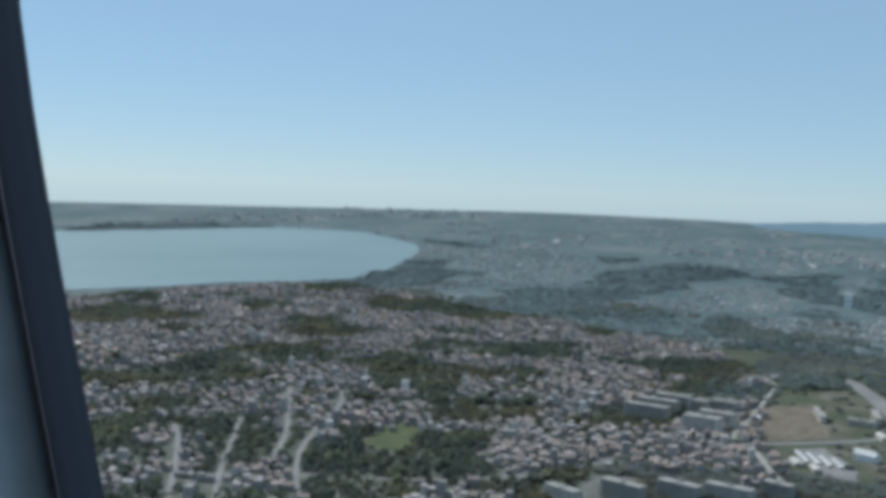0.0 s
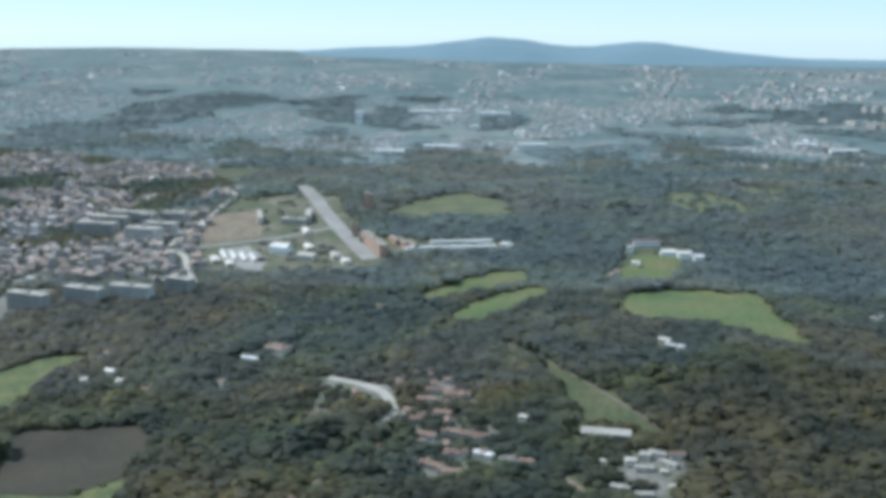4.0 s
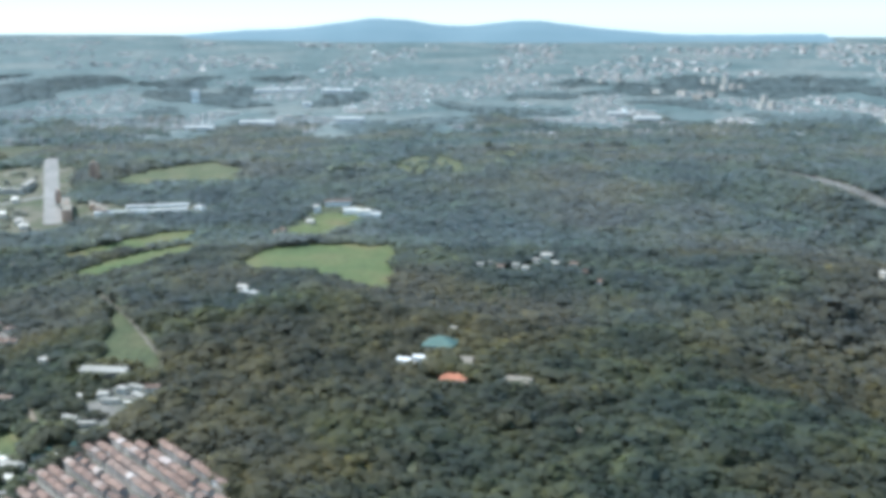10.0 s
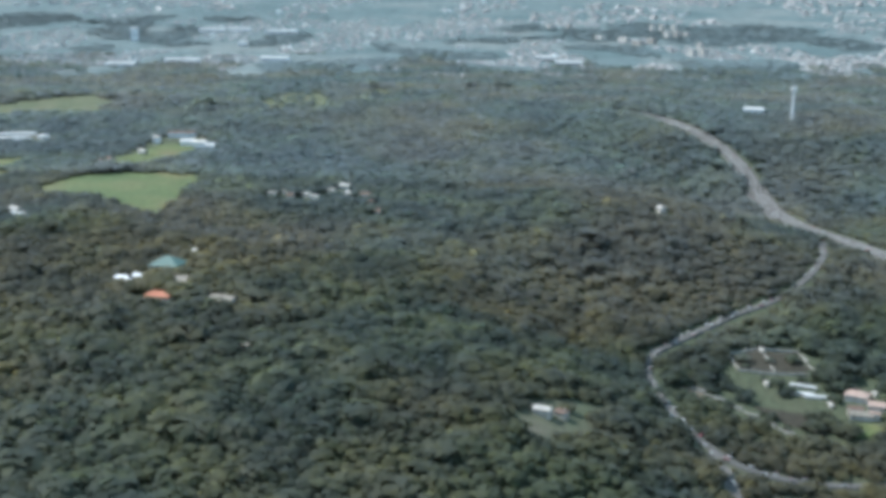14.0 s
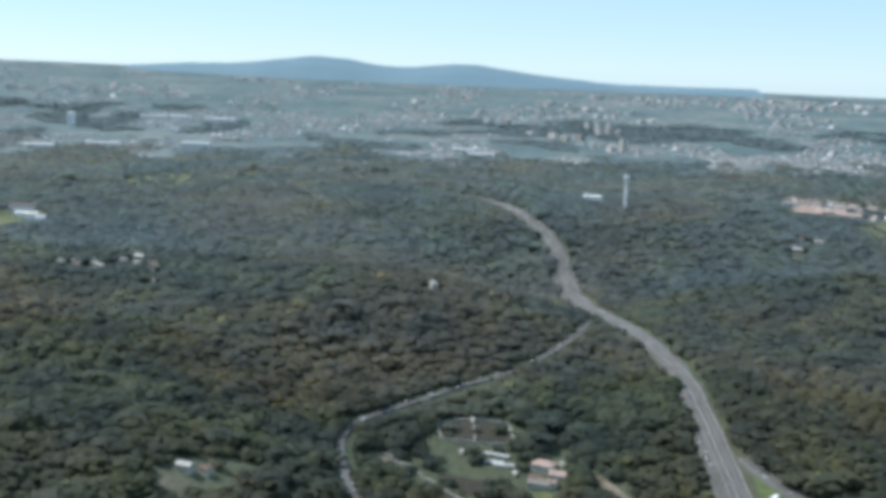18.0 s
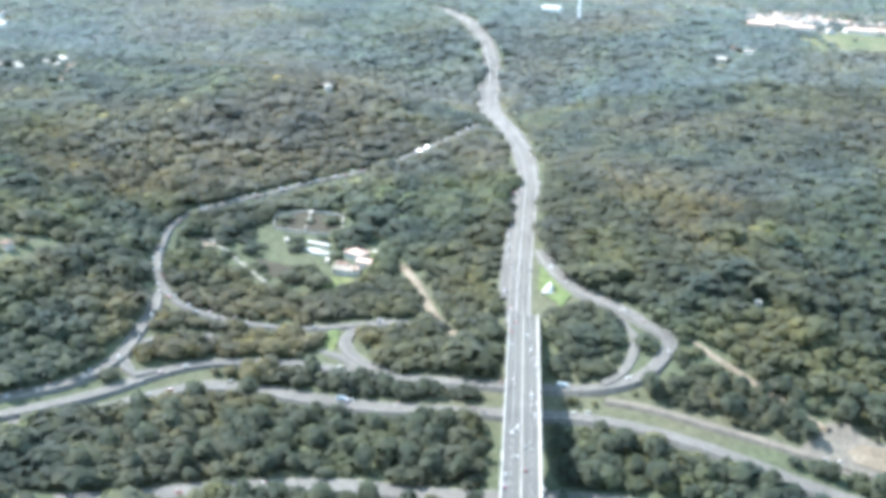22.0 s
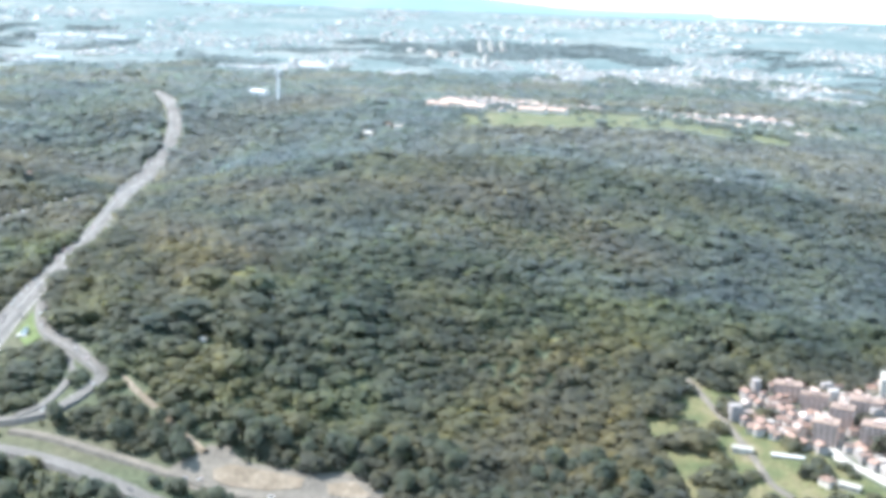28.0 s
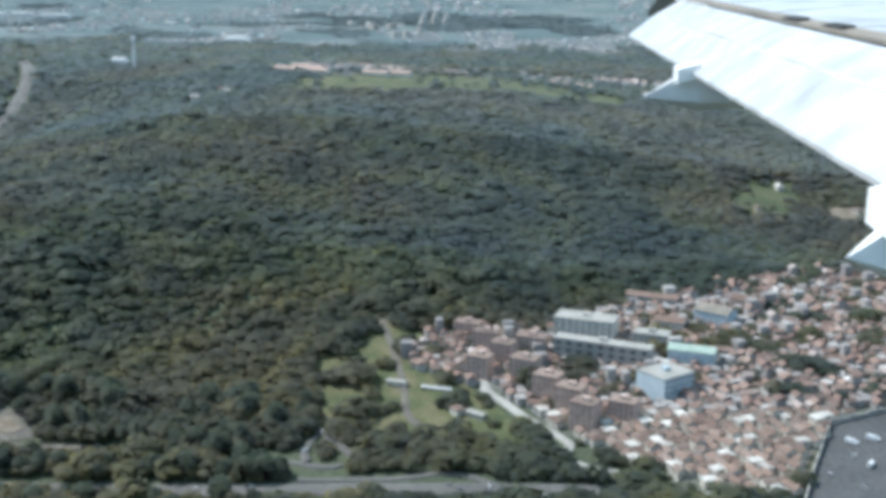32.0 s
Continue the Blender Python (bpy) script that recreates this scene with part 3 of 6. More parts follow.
road("road", [(-372, 600), (-398, 624), (-425, 644), (-436, 660), (-438, 684), (-436, 709), (-434, 734), (-435, 761), (-435, 782), (-435, 812), (-431, 838), (-424, 864), (-412, 895), (-403, 918), (-391, 940), (-387, 957), (-386, 981), (-388, 1021), (-389, 1071), (-389, 1126), (-388, 1157), (-385, 1220)], 8.5, "busy valley avenue of grey asphalt")
road("road", [(-445, 824), (-442, 842), (-435, 867), (-429, 892), (-423, 914), (-419, 935), (-417.5, 960), (-417, 991), (-419, 1010), (-418, 1040)], 3.8, "dusty grey side road along the avenue", mat="gravel")
road("path", [(-556, 714), (-540, 724), (-518, 735), (-502, 744), (-486, 756)], 3.0, "bare earth track between trees", mat="sand", category="path")
road("path", [(-484, 858), (-476, 866), (-468, 876), (-455, 893), (-441, 911)], 1.6, "pale earth track below the woods", mat="sand", category="path", clear=0.0)
road("road", [(-335, 640), (-348, 663), (-361, 681), (-373, 709), (-379, 736), (-379, 763), (-382, 790), (-386, 819), (-386, 845), (-382, 865), (-374, 880), (-350, 900)], 8.5, "valley side road of pale asphalt")
road("road", [(-1345, -193), (-1310, -179), (-1215, -140), (-1110, -96), (-1020, -58), (-960, -33)], 14.5, "broad pale avenue between institute blocks", mat="street")
road("road", [(-543, 1112), (-526, 1118), (-501, 1127), (-474, 1135), (-452, 1140), (-441, 1147)], 2.4, "narrow lane by a grass slope", mat="gravel")
road("road", [(-489, 1168), (-475, 1170), (-462, 1180), (-449, 1189), (-436, 1200), (-425, 1208), (-417, 1207), (-411, 1207), (-406, 1213), (-401, 1223), (-395, 1243), (-381, 1257)], 3.0, "estate road curving below flats", mat="concrete")
road("road", [(-412, 1074), (-414, 1093), (-409, 1109), (-407, 1119), (-412, 1127), (-425, 1118), (-437, 1108)], 2.2, "small road junction at the edge of the woods", clear=2.4)
CORNER = len(ROADS)
road("road", [(-437, 1107), (-428, 1105), (-419, 1105), (-411, 1108)], 2.0, "short road lined with parked cars", lift=0.8, clear=2.4)
road("road", [(-397, 1108), (-397, 1126), (-397, 1145), (-401, 1161), (-400, 1170), (-392, 1181), (-381, 1191)], 2.4, "winding lane at the edge of the woods", clear=2.4)
road("road", [(-989, -256), (-1004, -233), (-1024, -195), (-1044, -156), (-1061, -131), (-1084, -110), (-1100, -98)], 7.0, "pale road past an earth field to the avenue", mat="street")
road("road", [(-1030, -234), (-1049, -239), (-1130, -242), (-1212, -245), (-1285, -252), (-1400, -300)], 4.0, "pale road along an earth field", mat="concrete")
road("road", [(-1004, -233), (-987, -208), (-926, -182), (-880, -160)], 4.5, "pale street down from the institute", mat="concrete")
road("path", [(-655, 0), (-652, 8), (-645, 20), (-634, 34), (-615, 44), (-596, 48), (-583, 45), (-572, 40)], 5.0, "pale curved village lane among trees", mat="concrete", category="path")
for pts in ([(-1060, -725), (-1003, -686), (-869, -597), (-770, -542)], [(-1080, -670), (-1011, -630), (-849, -562), (-758, -510), (-700, -470)], [(-900, -670), (-830, -625), (-752, -575), (-697, -539), (-620, -480)], [(-840, -700), (-792, -656), (-721, -599), (-650, -545)], [(-897, -835), (-938, -779), (-990, -700), (-1040, -600), (-1090, -480), (-1120, -400)], [(-760, -450), (-800, -380), (-850, -330), (-930, -300), (-1010, -250)]):
    road("road", pts, 4.5, "pale city street between houses", mat="street", clear=1.0)
road("lay_by", [(-950, 691), (-918, 696), (-886, 701), (-846, 709), (-806, 719)], 3.4, "pale lay-by along the carriageway", clear=1.0)
road("lay_by", [(-640, 760), (-605, 763), (-573, 766), (-540, 769), (-516, 772)], 3.4, "pale lay-by along the carriageway", clear=1.0)
BAYS = len(ROADS) - 2
LOT = [(-446, 911), (-445, 917), (-439, 928), (-438, 943), (-440, 961), (-440, 975), (-430, 990), (-423, 990), (-418, 976), (-417, 946), (-418, 927), (-421, 907), (-428, 899)]
draped("bare_ground", LOT, "gravel", "dusty tan turning ground beside the road", "ground", step=6)
draped("bare_ground", [(-431, 917), (-436, 923), (-435.5, 937), (-434, 955), (-428, 955), (-423, 942), (-423, 927), (-426, 920)], "sand", "brown bare earth in the turning ground", "ground", lift=0.6, step=4, ragged=1.0)

# fields and clearings
F1 = [(-808, 169), (-863, 175), (-878, 198), (-882, 241), (-873, 275), (-763, 286), (-714, 286), (-732, 258), (-765, 216), (-777, 191)]
F2A = [(-843, 21), (-835, 42), (-872, 77), (-907, 105), (-939, 101), (-927, 74), (-888, 45)]
F2B = [(-781, 54), (-777, 78), (-834, 106), (-865, 122), (-882, 111), (-858, 86), (-820, 64)]
F3 = [(-705, 107), (-688, 126), (-628, 157), (-584, 184), (-569, 186), (-578, 148), (-622, 138)]
F4 = [(-1178, -59), (-1256, -28), (-1337, 2), (-1263, 55), (-1169, 75), (-1165, 27), (-1154, -28)]
F5 = [(-1254, 217), (-1349, 237), (-1327, 277), (-1212, 306), (-1163, 302), (-1166, 256)]
F6 = [(-1397, 314), (-1413, 354), (-1334, 391), (-1274, 386), (-1295, 322)]
F7 = [(-474, 105), (-488, 143), (-474, 160), (-445, 164), (-423, 147), (-405, 125), (-430, 90)]
F8 = [(-532, -230), (-563, -208), (-633, -213), (-686, -191), (-692, -159), (-650, -170), (-588, -163), (-553, -181)]
F8B = [(-500, -132), (-556, -147), (-571, -84), (-553, -68), (-503, -62), (-477, -81), (-474, -126)]
F8C = [(-395, -138), (-440, -132), (-472, -130), (-475, -80), (-502, -59), (-478, -55), (-415, -44)]
F14 = [(-506, 1085), (-473, 1096), (-440, 1102), (-428, 1125), (-432, 1150), (-425, 1185), (-416, 1200), (-440, 1188), (-470, 1168), (-500, 1150), (-530, 1132), (-540, 1113), (-516, 1100)]
F15 = [(-756, 1303), (-762, 1330), (-800, 1347), (-852, 1347), (-842, 1315), (-800, 1303)]
F16 = [(-764, 1358), (-764, 1386), (-783, 1404), (-799, 1396), (-792, 1364)]
F11 = [(-1029, 938), (-1075, 990), (-1180, 1033), (-1220, 1111), (-1142, 1175), (-1090, 1245), (-1035, 1225), (-1035, 1120), (-985, 1035), (-980, 950)]
F12 = [(-925, 172), (-1010, 190), (-1018, 215), (-985, 226), (-905, 208), (-898, 190)]
F13 = [(-872, -519), (-964, -540), (-947, -488), (-876, -473), (-851, -486)]
FIELDS = [(F12, "meadow", "green pasture round farm buildings"), (F13, "rough", "green park among city houses"), (F1, "meadow", "bright green mown meadow among woods"), (F2A, "meadow", "narrow strip of green pasture"), (F2B, "meadow", "narrow strip of green pasture"),
          (F3, "heath", "tapering dry green meadow"), (F4, "pale_meadow", "pale green slope beyond the institute"), (F5, "pale_meadow", "pale scrubby clearing in the woods"),
          (F6, "pale_meadow", "long pale clearing in the woods"), (F7, "rough", "green field beside houses"), (F8, "rough", "green field sloping to the town"),
          (F8B, "plough", "dark ploughed field"), (F8C, "rough", "bright green field below ploughed soil"), (F15, "heath", "pale clearing round a lone house"), (F16, "sand", "bare sandy patch in the woods"), (F14, "scrub", "rough yellow-green slope with scrub below the town"), (F11, "pale_meadow", "rough green open land beyond the woods")]
for poly, mat, text in FIELDS:
    draped("field", poly, mat, text, ragged=14.0 if poly in (F4, F5, F6, F11, F12, F15) else 8.0 if poly in (F1, F2A, F2B, F3) else 3.0)

# ground under the towns
TOWN = [(-497, 1124), (-531, 1137), (-540, 1155), (-537, 1190), (-565, 1214), (-600, 1257), (-624, 1288), (-655, 1333), (-648, 1390), (-600, 1480), (-482, 1480), (-478, 1362), (-446, 1308), (-405, 1291), (-381, 1284), (-382, 1256), (-396, 1246), (-412, 1225), (-426, 1213), (-442, 1198), (-472, 1178)]
TOWN_N = [(-1060, 960), (-1131, 900), (-1250, 930), (-1400, 980), (-1450, 1150), (-1400, 1300), (-1180, 1320), (-1130, 1250), (-1150, 1180), (-1225, 1120), (-1190, 1035), (-1080, 992)]
ESTATE = [(-481, 195), (-465, 211), (-471, 214), (-461, 227), (-441, 246), (-431, 257), (-399, 275), (-375, 290), (-365, 180), (-397, 178), (-409, 177), (-427, 180), (-447, 183), (-465, 188)]
VILLAGE = [(-654, -6), (-643, 37), (-651, 76), (-600, 100), (-525, 127), (-490, 110), (-480, 60), (-499, 30), (-556, 10)]
VILLAGE_E = [(-488, 165), (-542, 166), (-540, 195), (-510, 208), (-478, 192), (-440, 172), (-470, 166)]
CITY = [(-586, -460), (-644, -285), (-730, -302), (-822, -160), (-946, -170), (-1038, -215), (-1386, -270), (-1545, -344), (-1700, -440), (-1900, -800), (-2100, -1280), (-1950, -1400), (-1600, -1540), (-1300, -1500), (-900, -1200), (-560, -800)]
CITY_E = [(-520, -240), (-560, -225), (-640, -235), (-690, -215), (-730, -302), (-644, -285), (-586, -460), (-480, -420)]
VILLA_LAWN = [(-462, 516), (-481, 524), (-503, 544), (-510, 563), (-484, 561), (-454, 535)]
INSTITUTE = [(-930, -185), (-905, -120), (-930, -25), (-985, -15), (-1005, 85), (-1045, 90), (-1050, 0), (-1060, -60), (-1130, -85), (-1235, -120), (-1255, -180), (-1235, -235), (-1080, -240), (-1040, -210)]
for poly, text in ((TOWN, "paved ground of a dense hillside town"), (TOWN_N, "built-up ground of a far estate"), (ESTATE, "paved ground of a terraced estate"), (VILLAGE, "village ground with gardens"), (VILLAGE_E, "yards between small houses"), (CITY, "built-up ground of the riverside city"), (CITY_E, "built-up edge of the city")):
    draped("pavement", poly, "town_ground", text, "ground", lift=0.2, step=14)
draped("pavement", INSTITUTE, "yard", "worn grassy grounds of an institute", "ground", lift=0.3, step=14)
EARTH = [(-1050, -238), (-1159, -260), (-1183, -193), (-1064, -158), (-1036, -193)]
draped("field", EARTH, "sand", "bare reddish earth field beside an institute", lift=0.6)
draped("field", [(-1238, -250), (-1400, -280), (-1385, -238), (-1222, -200)], "pale_meadow", "pale green plot beside an avenue", lift=0.6)
draped("lawn", [(-543, 673), (-545, 692), (-531, 697), (-530, 675)], "meadow", "bright lawn in a walled garden", "lawn", lift=0.5, step=5)
draped("plot", [(-554, 645), (-551, 665), (-541, 673), (-533, 667), (-539, 650), (-556, 636)], "plough", "dug brown garden plot", "garden", lift=0.5, step=5)
draped("plot", [(-606, 632), (-614, 648), (-611, 667), (-591, 671), (-590, 652), (-592, 636)], "plough", "walled brown vegetable plot", "garden", lift=0.5, step=5)
draped("bare_ground", [(-562, 600), (-566, 610), (-550, 615), (-546, 606)], "sand", "tan bare earth at a garden's edge", "ground", lift=0.5, step=5)
draped("lawn", [(-548, 786), (-520, 787), (-508, 800), (-518, 803), (-532, 795)], "meadow", "grass wedge beside the carriageway", "lawn", lift=0.5, step=5)
draped("bare_ground", [(-368, 740), (-369, 765), (-368, 788), (-350, 800), (-345, 740)], "sand", "pale earth parking ground beside the valley road", "ground", lift=0.6, step=5)
draped("bare_ground", [(-432, 964), (-436, 975), (-428, 983), (-424.5, 979), (-425.5, 966)], "sand", "brown earth island in the turning ground", "ground", lift=0.6, step=4, ragged=1.0)
draped("lawn", VILLA_LAWN, "yard", "rough lawn round a wooded villa", "lawn", lift=0.5, step=6)
draped("lawn", [(-497, 695), (-480, 690), (-470, 700), (-483, 702)], "meadow", "grass verge inside a slip road", "lawn", lift=0.5, step=5)
COURT = [(-372, 1286), (-441, 1306), (-470, 1360), (-330, 1420), (-320, 1300)]
draped("pavement", COURT, "dark_asphalt", "dark asphalt court below the town", "ground", lift=0.6, step=9)
GARDENS = [VILLA_LAWN, [(-590, 625), (-618, 632), (-618, 672), (-585, 700), (-526, 695), (-522, 660), (-528, 640), (-560, 615)], [(-548, 783), (-512, 787), (-505, 803), (-520, 805)], COURT, [(-497, 695), (-480, 690), (-468, 700), (-483, 702)], [(-1040, 180), (-1050, 215), (-1005, 250), (-960, 205), (-915, 180), (-920, 160), (-960, 170)]]

# the river mouth, south-west, and the ridge on the horizon
SHORE = [(-2590, -1432), (-2754, -1488), (-2960, -1600), (-3060, -1730), (-3160, -1900), (-3141, -2010), (-3070, -2192), (-2759, -2339), (-2461, -2452), (-2000, -2700), (-1300, -2900), (-1000, -2300), (-1150, -1850), (-1450, -1680), (-1605, -1595), (-1770, -1520), (-1927, -1470), (-2040, -1390), (-2165, -1334), (-2391, -1370)]
draped("water", SHORE, "water", "pale blue-grey estuary water", "water", lift=1.5, step=70)


def ridge():
    """A long ridge with two flat summits, falling away to the north."""
    ys = np.arange(-1500, 1500, 25.0)
    top = 198 + 66 * np.exp(-((ys + 230) / 270) ** 2) + 60 * np.exp(-((ys - 330) / 270) ** 2) + 34 * np.exp(-((ys + 720) / 420) ** 2) + 12 * np.exp(-((ys - 700) / 200) ** 2)
    top = top + [noise.noise(Vector((y * 0.012, 3, 0))) * 3.0 for y in ys]
    vs, fs = [], []
    for y, a in zip(ys, top):
        base = min(a, ground_z(-4450, y)) - 14
        vs += [(-4400, y, base), (-4560, y, base + (a - base) * 0.55), (-4740, y, a), (-4900, y, base - 20)]
    for i in range(len(ys) - 1):
        for j in range(3):
            fs.append((i * 4 + j, i * 4 + j + 1, i * 4 + j + 5, i * 4 + j + 4))
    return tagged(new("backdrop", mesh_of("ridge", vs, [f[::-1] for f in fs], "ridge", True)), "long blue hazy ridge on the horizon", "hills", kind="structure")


ridge()


# ---- viaduct ----
def viaduct():
    a, b = Vector((-500, 783.0)), Vector((40, 847.0))
    length = (b - a).length
    turn = math.degrees(math.atan2(b.y - a.y, b.x - a.x))
    top = 52.5
    ob = new("viaduct")
    ob.matrix_basis = pose(a.x, a.y, 0, 0, 0, turn)
    tagged(ob, "long pale concrete road viaduct on arches and piers", "viaduct")
    half = 6.5
    part("deck", box_mesh("deck", 0, -half, top - 1.6, length, half, top, "concrete"), ob)
    part("carriageway", box_mesh("carriageway", 0, -half + 0.5, top + 0.004, length, half - 0.5, top + 0.06, "deck_asphalt"), ob, "worn grey asphalt road surface")
    for s in (-1, 1):
        part("parapet", box_mesh("parapet", 0, s * half - 0.25, top, length, s * half + 0.25, top + 0.8, "parapet", 0.05), ob, "pale concrete parapet")
    part("median", box_mesh("median", 0, -0.22, top + 0.06, length, 0.22, top + 0.55, "concrete", 0.05), ob, "concrete barrier between the directions")
    for s in (-3.3, 3.3):
        bm = bmesh.new()
        n = int(length / 6)
        for i in range(n):
            add_box(bm, i * 6, s - 0.05, top + 0.064, i * 6 + 2.2, s + 0.05, top + 0.075)
        tagged(part("lane_marking", finish("lane_marking", bm, "white"), ob, "dashed white lane line"), kind="stuff")
    span = 36.0
    x = 34.0
    while x < length - 10:
        w = a + (b - a) * (x / length)
        foot = ground_z(w.x, w.y) - 2
        for s in (-1, 1):
            part("pier", box_mesh("pier", x - 1.6, s * 4.3 - 1.4, foot, x + 1.6, s * 4.3 + 1.4, top - 1.6, "concrete", 0.15), ob)
        for s in (-1, 1):
            vs, fs = [], []
            n = 12
            for i in range(n + 1):
                u = i / n
                rise = math.sin(math.pi * u) * 8
                for dy in (-0.8, 0.8):
                    vs += [(x + 1.6 + u * (span - 3.2), s * 4.3 + dy, top - 11 + rise), (x + 1.6 + u * (span - 3.2), s * 4.3 + dy, top - 9.6 + rise)]
            for i in range(n):
                k = i * 4
                fs += [(k, k + 4, k + 5, k + 1), (k + 2, k + 3, k + 7, k + 6), (k, k + 2, k + 6, k + 4), (k + 1, k + 5, k + 7, k + 3)]
            part("arch", mesh_of("arch", vs, fs, "concrete"), ob)
        x += span
    px = bmesh.new()
    add_box(px, -0.06, -0.06, 0, 0.06, 0.06, 4.4)
    add_box(px, -0.05, -0.9, 4.3, 0.05, 0.05, 4.4)
    pole = finish("lamp_post", px, "steel")
    for i in range(int(length / 16)):
        for s in (-1, 1):
            part("lamp_post", pole, ob, "", pose(8 + i * 16, s * 6.7, top + 0.7, 0, 0, 0 if s > 0 else 180))
    ROADS.append((np.array([[a.x, a.y], [b.x, b.y]]), 13.0, None, None, None))
    return ob, a, b, top


VIADUCT, VA, VB, VTOP = viaduct()


# ---- buildings ----
def gable(w, d, h, r, over=0.25):
    """Verts and faces of a pitched roof with eaves, ridge along x."""
    x, y, t = w / 2 + over, d / 2 + over, 0.18
    vs = [(-x, -y, h), (x, -y, h), (x, y, h), (-x, y, h), (-x, 0, h + r), (x, 0, h + r),
          (-x, -y, h + t), (x, -y, h + t), (x, y, h + t), (-x, y, h + t), (-x, 0, h + r + t), (x, 0, h + r + t)]
    fs = [(6, 7, 11, 10), (8, 9, 10, 11), (0, 4, 5, 1), (2, 5, 4, 3), (0, 1, 7, 6), (2, 3, 9, 8), (0, 6, 10, 4), (4, 10, 9, 3), (1, 5, 11, 7), (5, 2, 8, 11)]
    return vs, fs


def hipped(w, d, h, r, over=0.25):
    x, y, t = w / 2 + over, d / 2 + over, 0.15
    k = max(0.2, (w - d) / 2)
    vs = [(-x, -y, h), (x, -y, h), (x, y, h), (-x, y, h), (-x, -y, h + t), (x, -y, h + t), (x, y, h + t), (-x, y, h + t), (-k, 0, h + r), (k, 0, h + r)]
    fs = [(3, 2, 1, 0), (0, 1, 5, 4), (1, 2, 6, 5), (2, 3, 7, 6), (3, 0, 4, 7), (4, 5, 9, 8), (5, 6, 9), (6, 7, 8, 9), (7, 4, 8)]
    return vs, fs


def walls(w, d, h, r, gabled):
    x, y = w / 2, d / 2
    vs = [(-x, -y, -1.5), (x, -y, -1.5), (x, y, -1.5), (-x, y, -1.5), (-x, -y, h), (x, -y, h), (x, y, h), (-x, y, h)]
    fs = [(0, 1, 5, 4), (1, 2, 6, 5), (2, 3, 7, 6), (3, 0, 4, 7), (4, 5, 6, 7)]
    if gabled:
        vs += [(-x, 0, h + r * 0.95), (x, 0, h + r * 0.95)]
        fs += [(5, 6, 9), (7, 4, 8)]
    return vs, fs


PANE = box_mesh("window", -0.28, -0.04, 0, 0.28, 0.04, 0.75, "glass")
LEAF_DOOR = box_mesh("door", -0.28, -0.04, 0, 0.28, 0.04, 1.1, "bark")
CHIMNEY = box_mesh("chimney", -0.2, -0.2, 0, 0.2, 0.2, 1.0, "wall", 0.03)
HOUSES = {}


def house_kind(key, w, d, h, r, roof="gable", roof_mat="roof", wall_mat="wall", windows=3, chimney=True):
    """Meshes of one kind of house, with where its openings sit."""
    gv = gable(w, d, h, r) if roof == "gable" else hipped(w, d, h, r)
    wv = walls(w, d, h, r, roof == "gable")
    spots = []
    n = max(1, windows)
    for s in (-1, 1):
        for i in range(n if windows else 0):
            spots.append((PANE, "window", pose(-w / 2 + (i + 0.5) * w / n, s * (d / 2), h - 1.2, 0, 0, 0)))
    spots.append((LEAF_DOOR, "door", pose(w / 2, d * 0.2, 0, 0, 0, 90)))
    if chimney:
        spots.append((CHIMNEY, "chimney", pose(w * 0.25, d * 0.2, h + r * 0.4)))
    HOUSES[key] = (mesh_of("wall", *wv, wall_mat), mesh_of("roof", *gv, roof_mat), spots)


def house(key, x, y, turn, label, group="", category="house", name="house", detail=True):
    wm, rm, spots = HOUSES[key]
    ob = thing(name, x, y, None, turn)
    part("wall", wm, ob)
    top = part("roof", rm, ob)
    for me, nm, m in spots if detail else spots[:0]:
        part(nm, me, top if nm == "chimney" else ob, "", m)
    return tagged(ob, label, category, group)


house_kind("small", 4.6, 3.6, 2.6, 1.1, windows=1)
house_kind("long", 7.0, 3.8, 2.7, 1.1, windows=2)
house_kind("tall", 4.8, 4.2, 4.2, 1.1, windows=1)
house_kind("hip", 5.4, 4.4, 2.9, 1.3, roof="hip", windows=1)
house_kind("pink", 5.2, 3.9, 2.8, 1.1, roof_mat="pink_roof", windows=1)
house_kind("terrace", 4.2, 4.8, 3.2, 1.2, windows=1, chimney=False, roof_mat="pink_roof")
house_kind("white", 7.5, 4.8, 3.4, 1.0, roof_mat="flat_roof", windows=2, chimney=False)
house_kind("flat", 5.0, 4.0, 3.2, 0.5, roof="hip", roof_mat="flat_roof", windows=1, chimney=False)
house_kind("grey", 8.5, 3.4, 2.2, 0.6, roof_mat="concrete", windows=2, chimney=False)
house_kind("shed", 12.0, 3.6, 2.2, 0.7, roof_mat="metal_roof", windows=0, chimney=False)


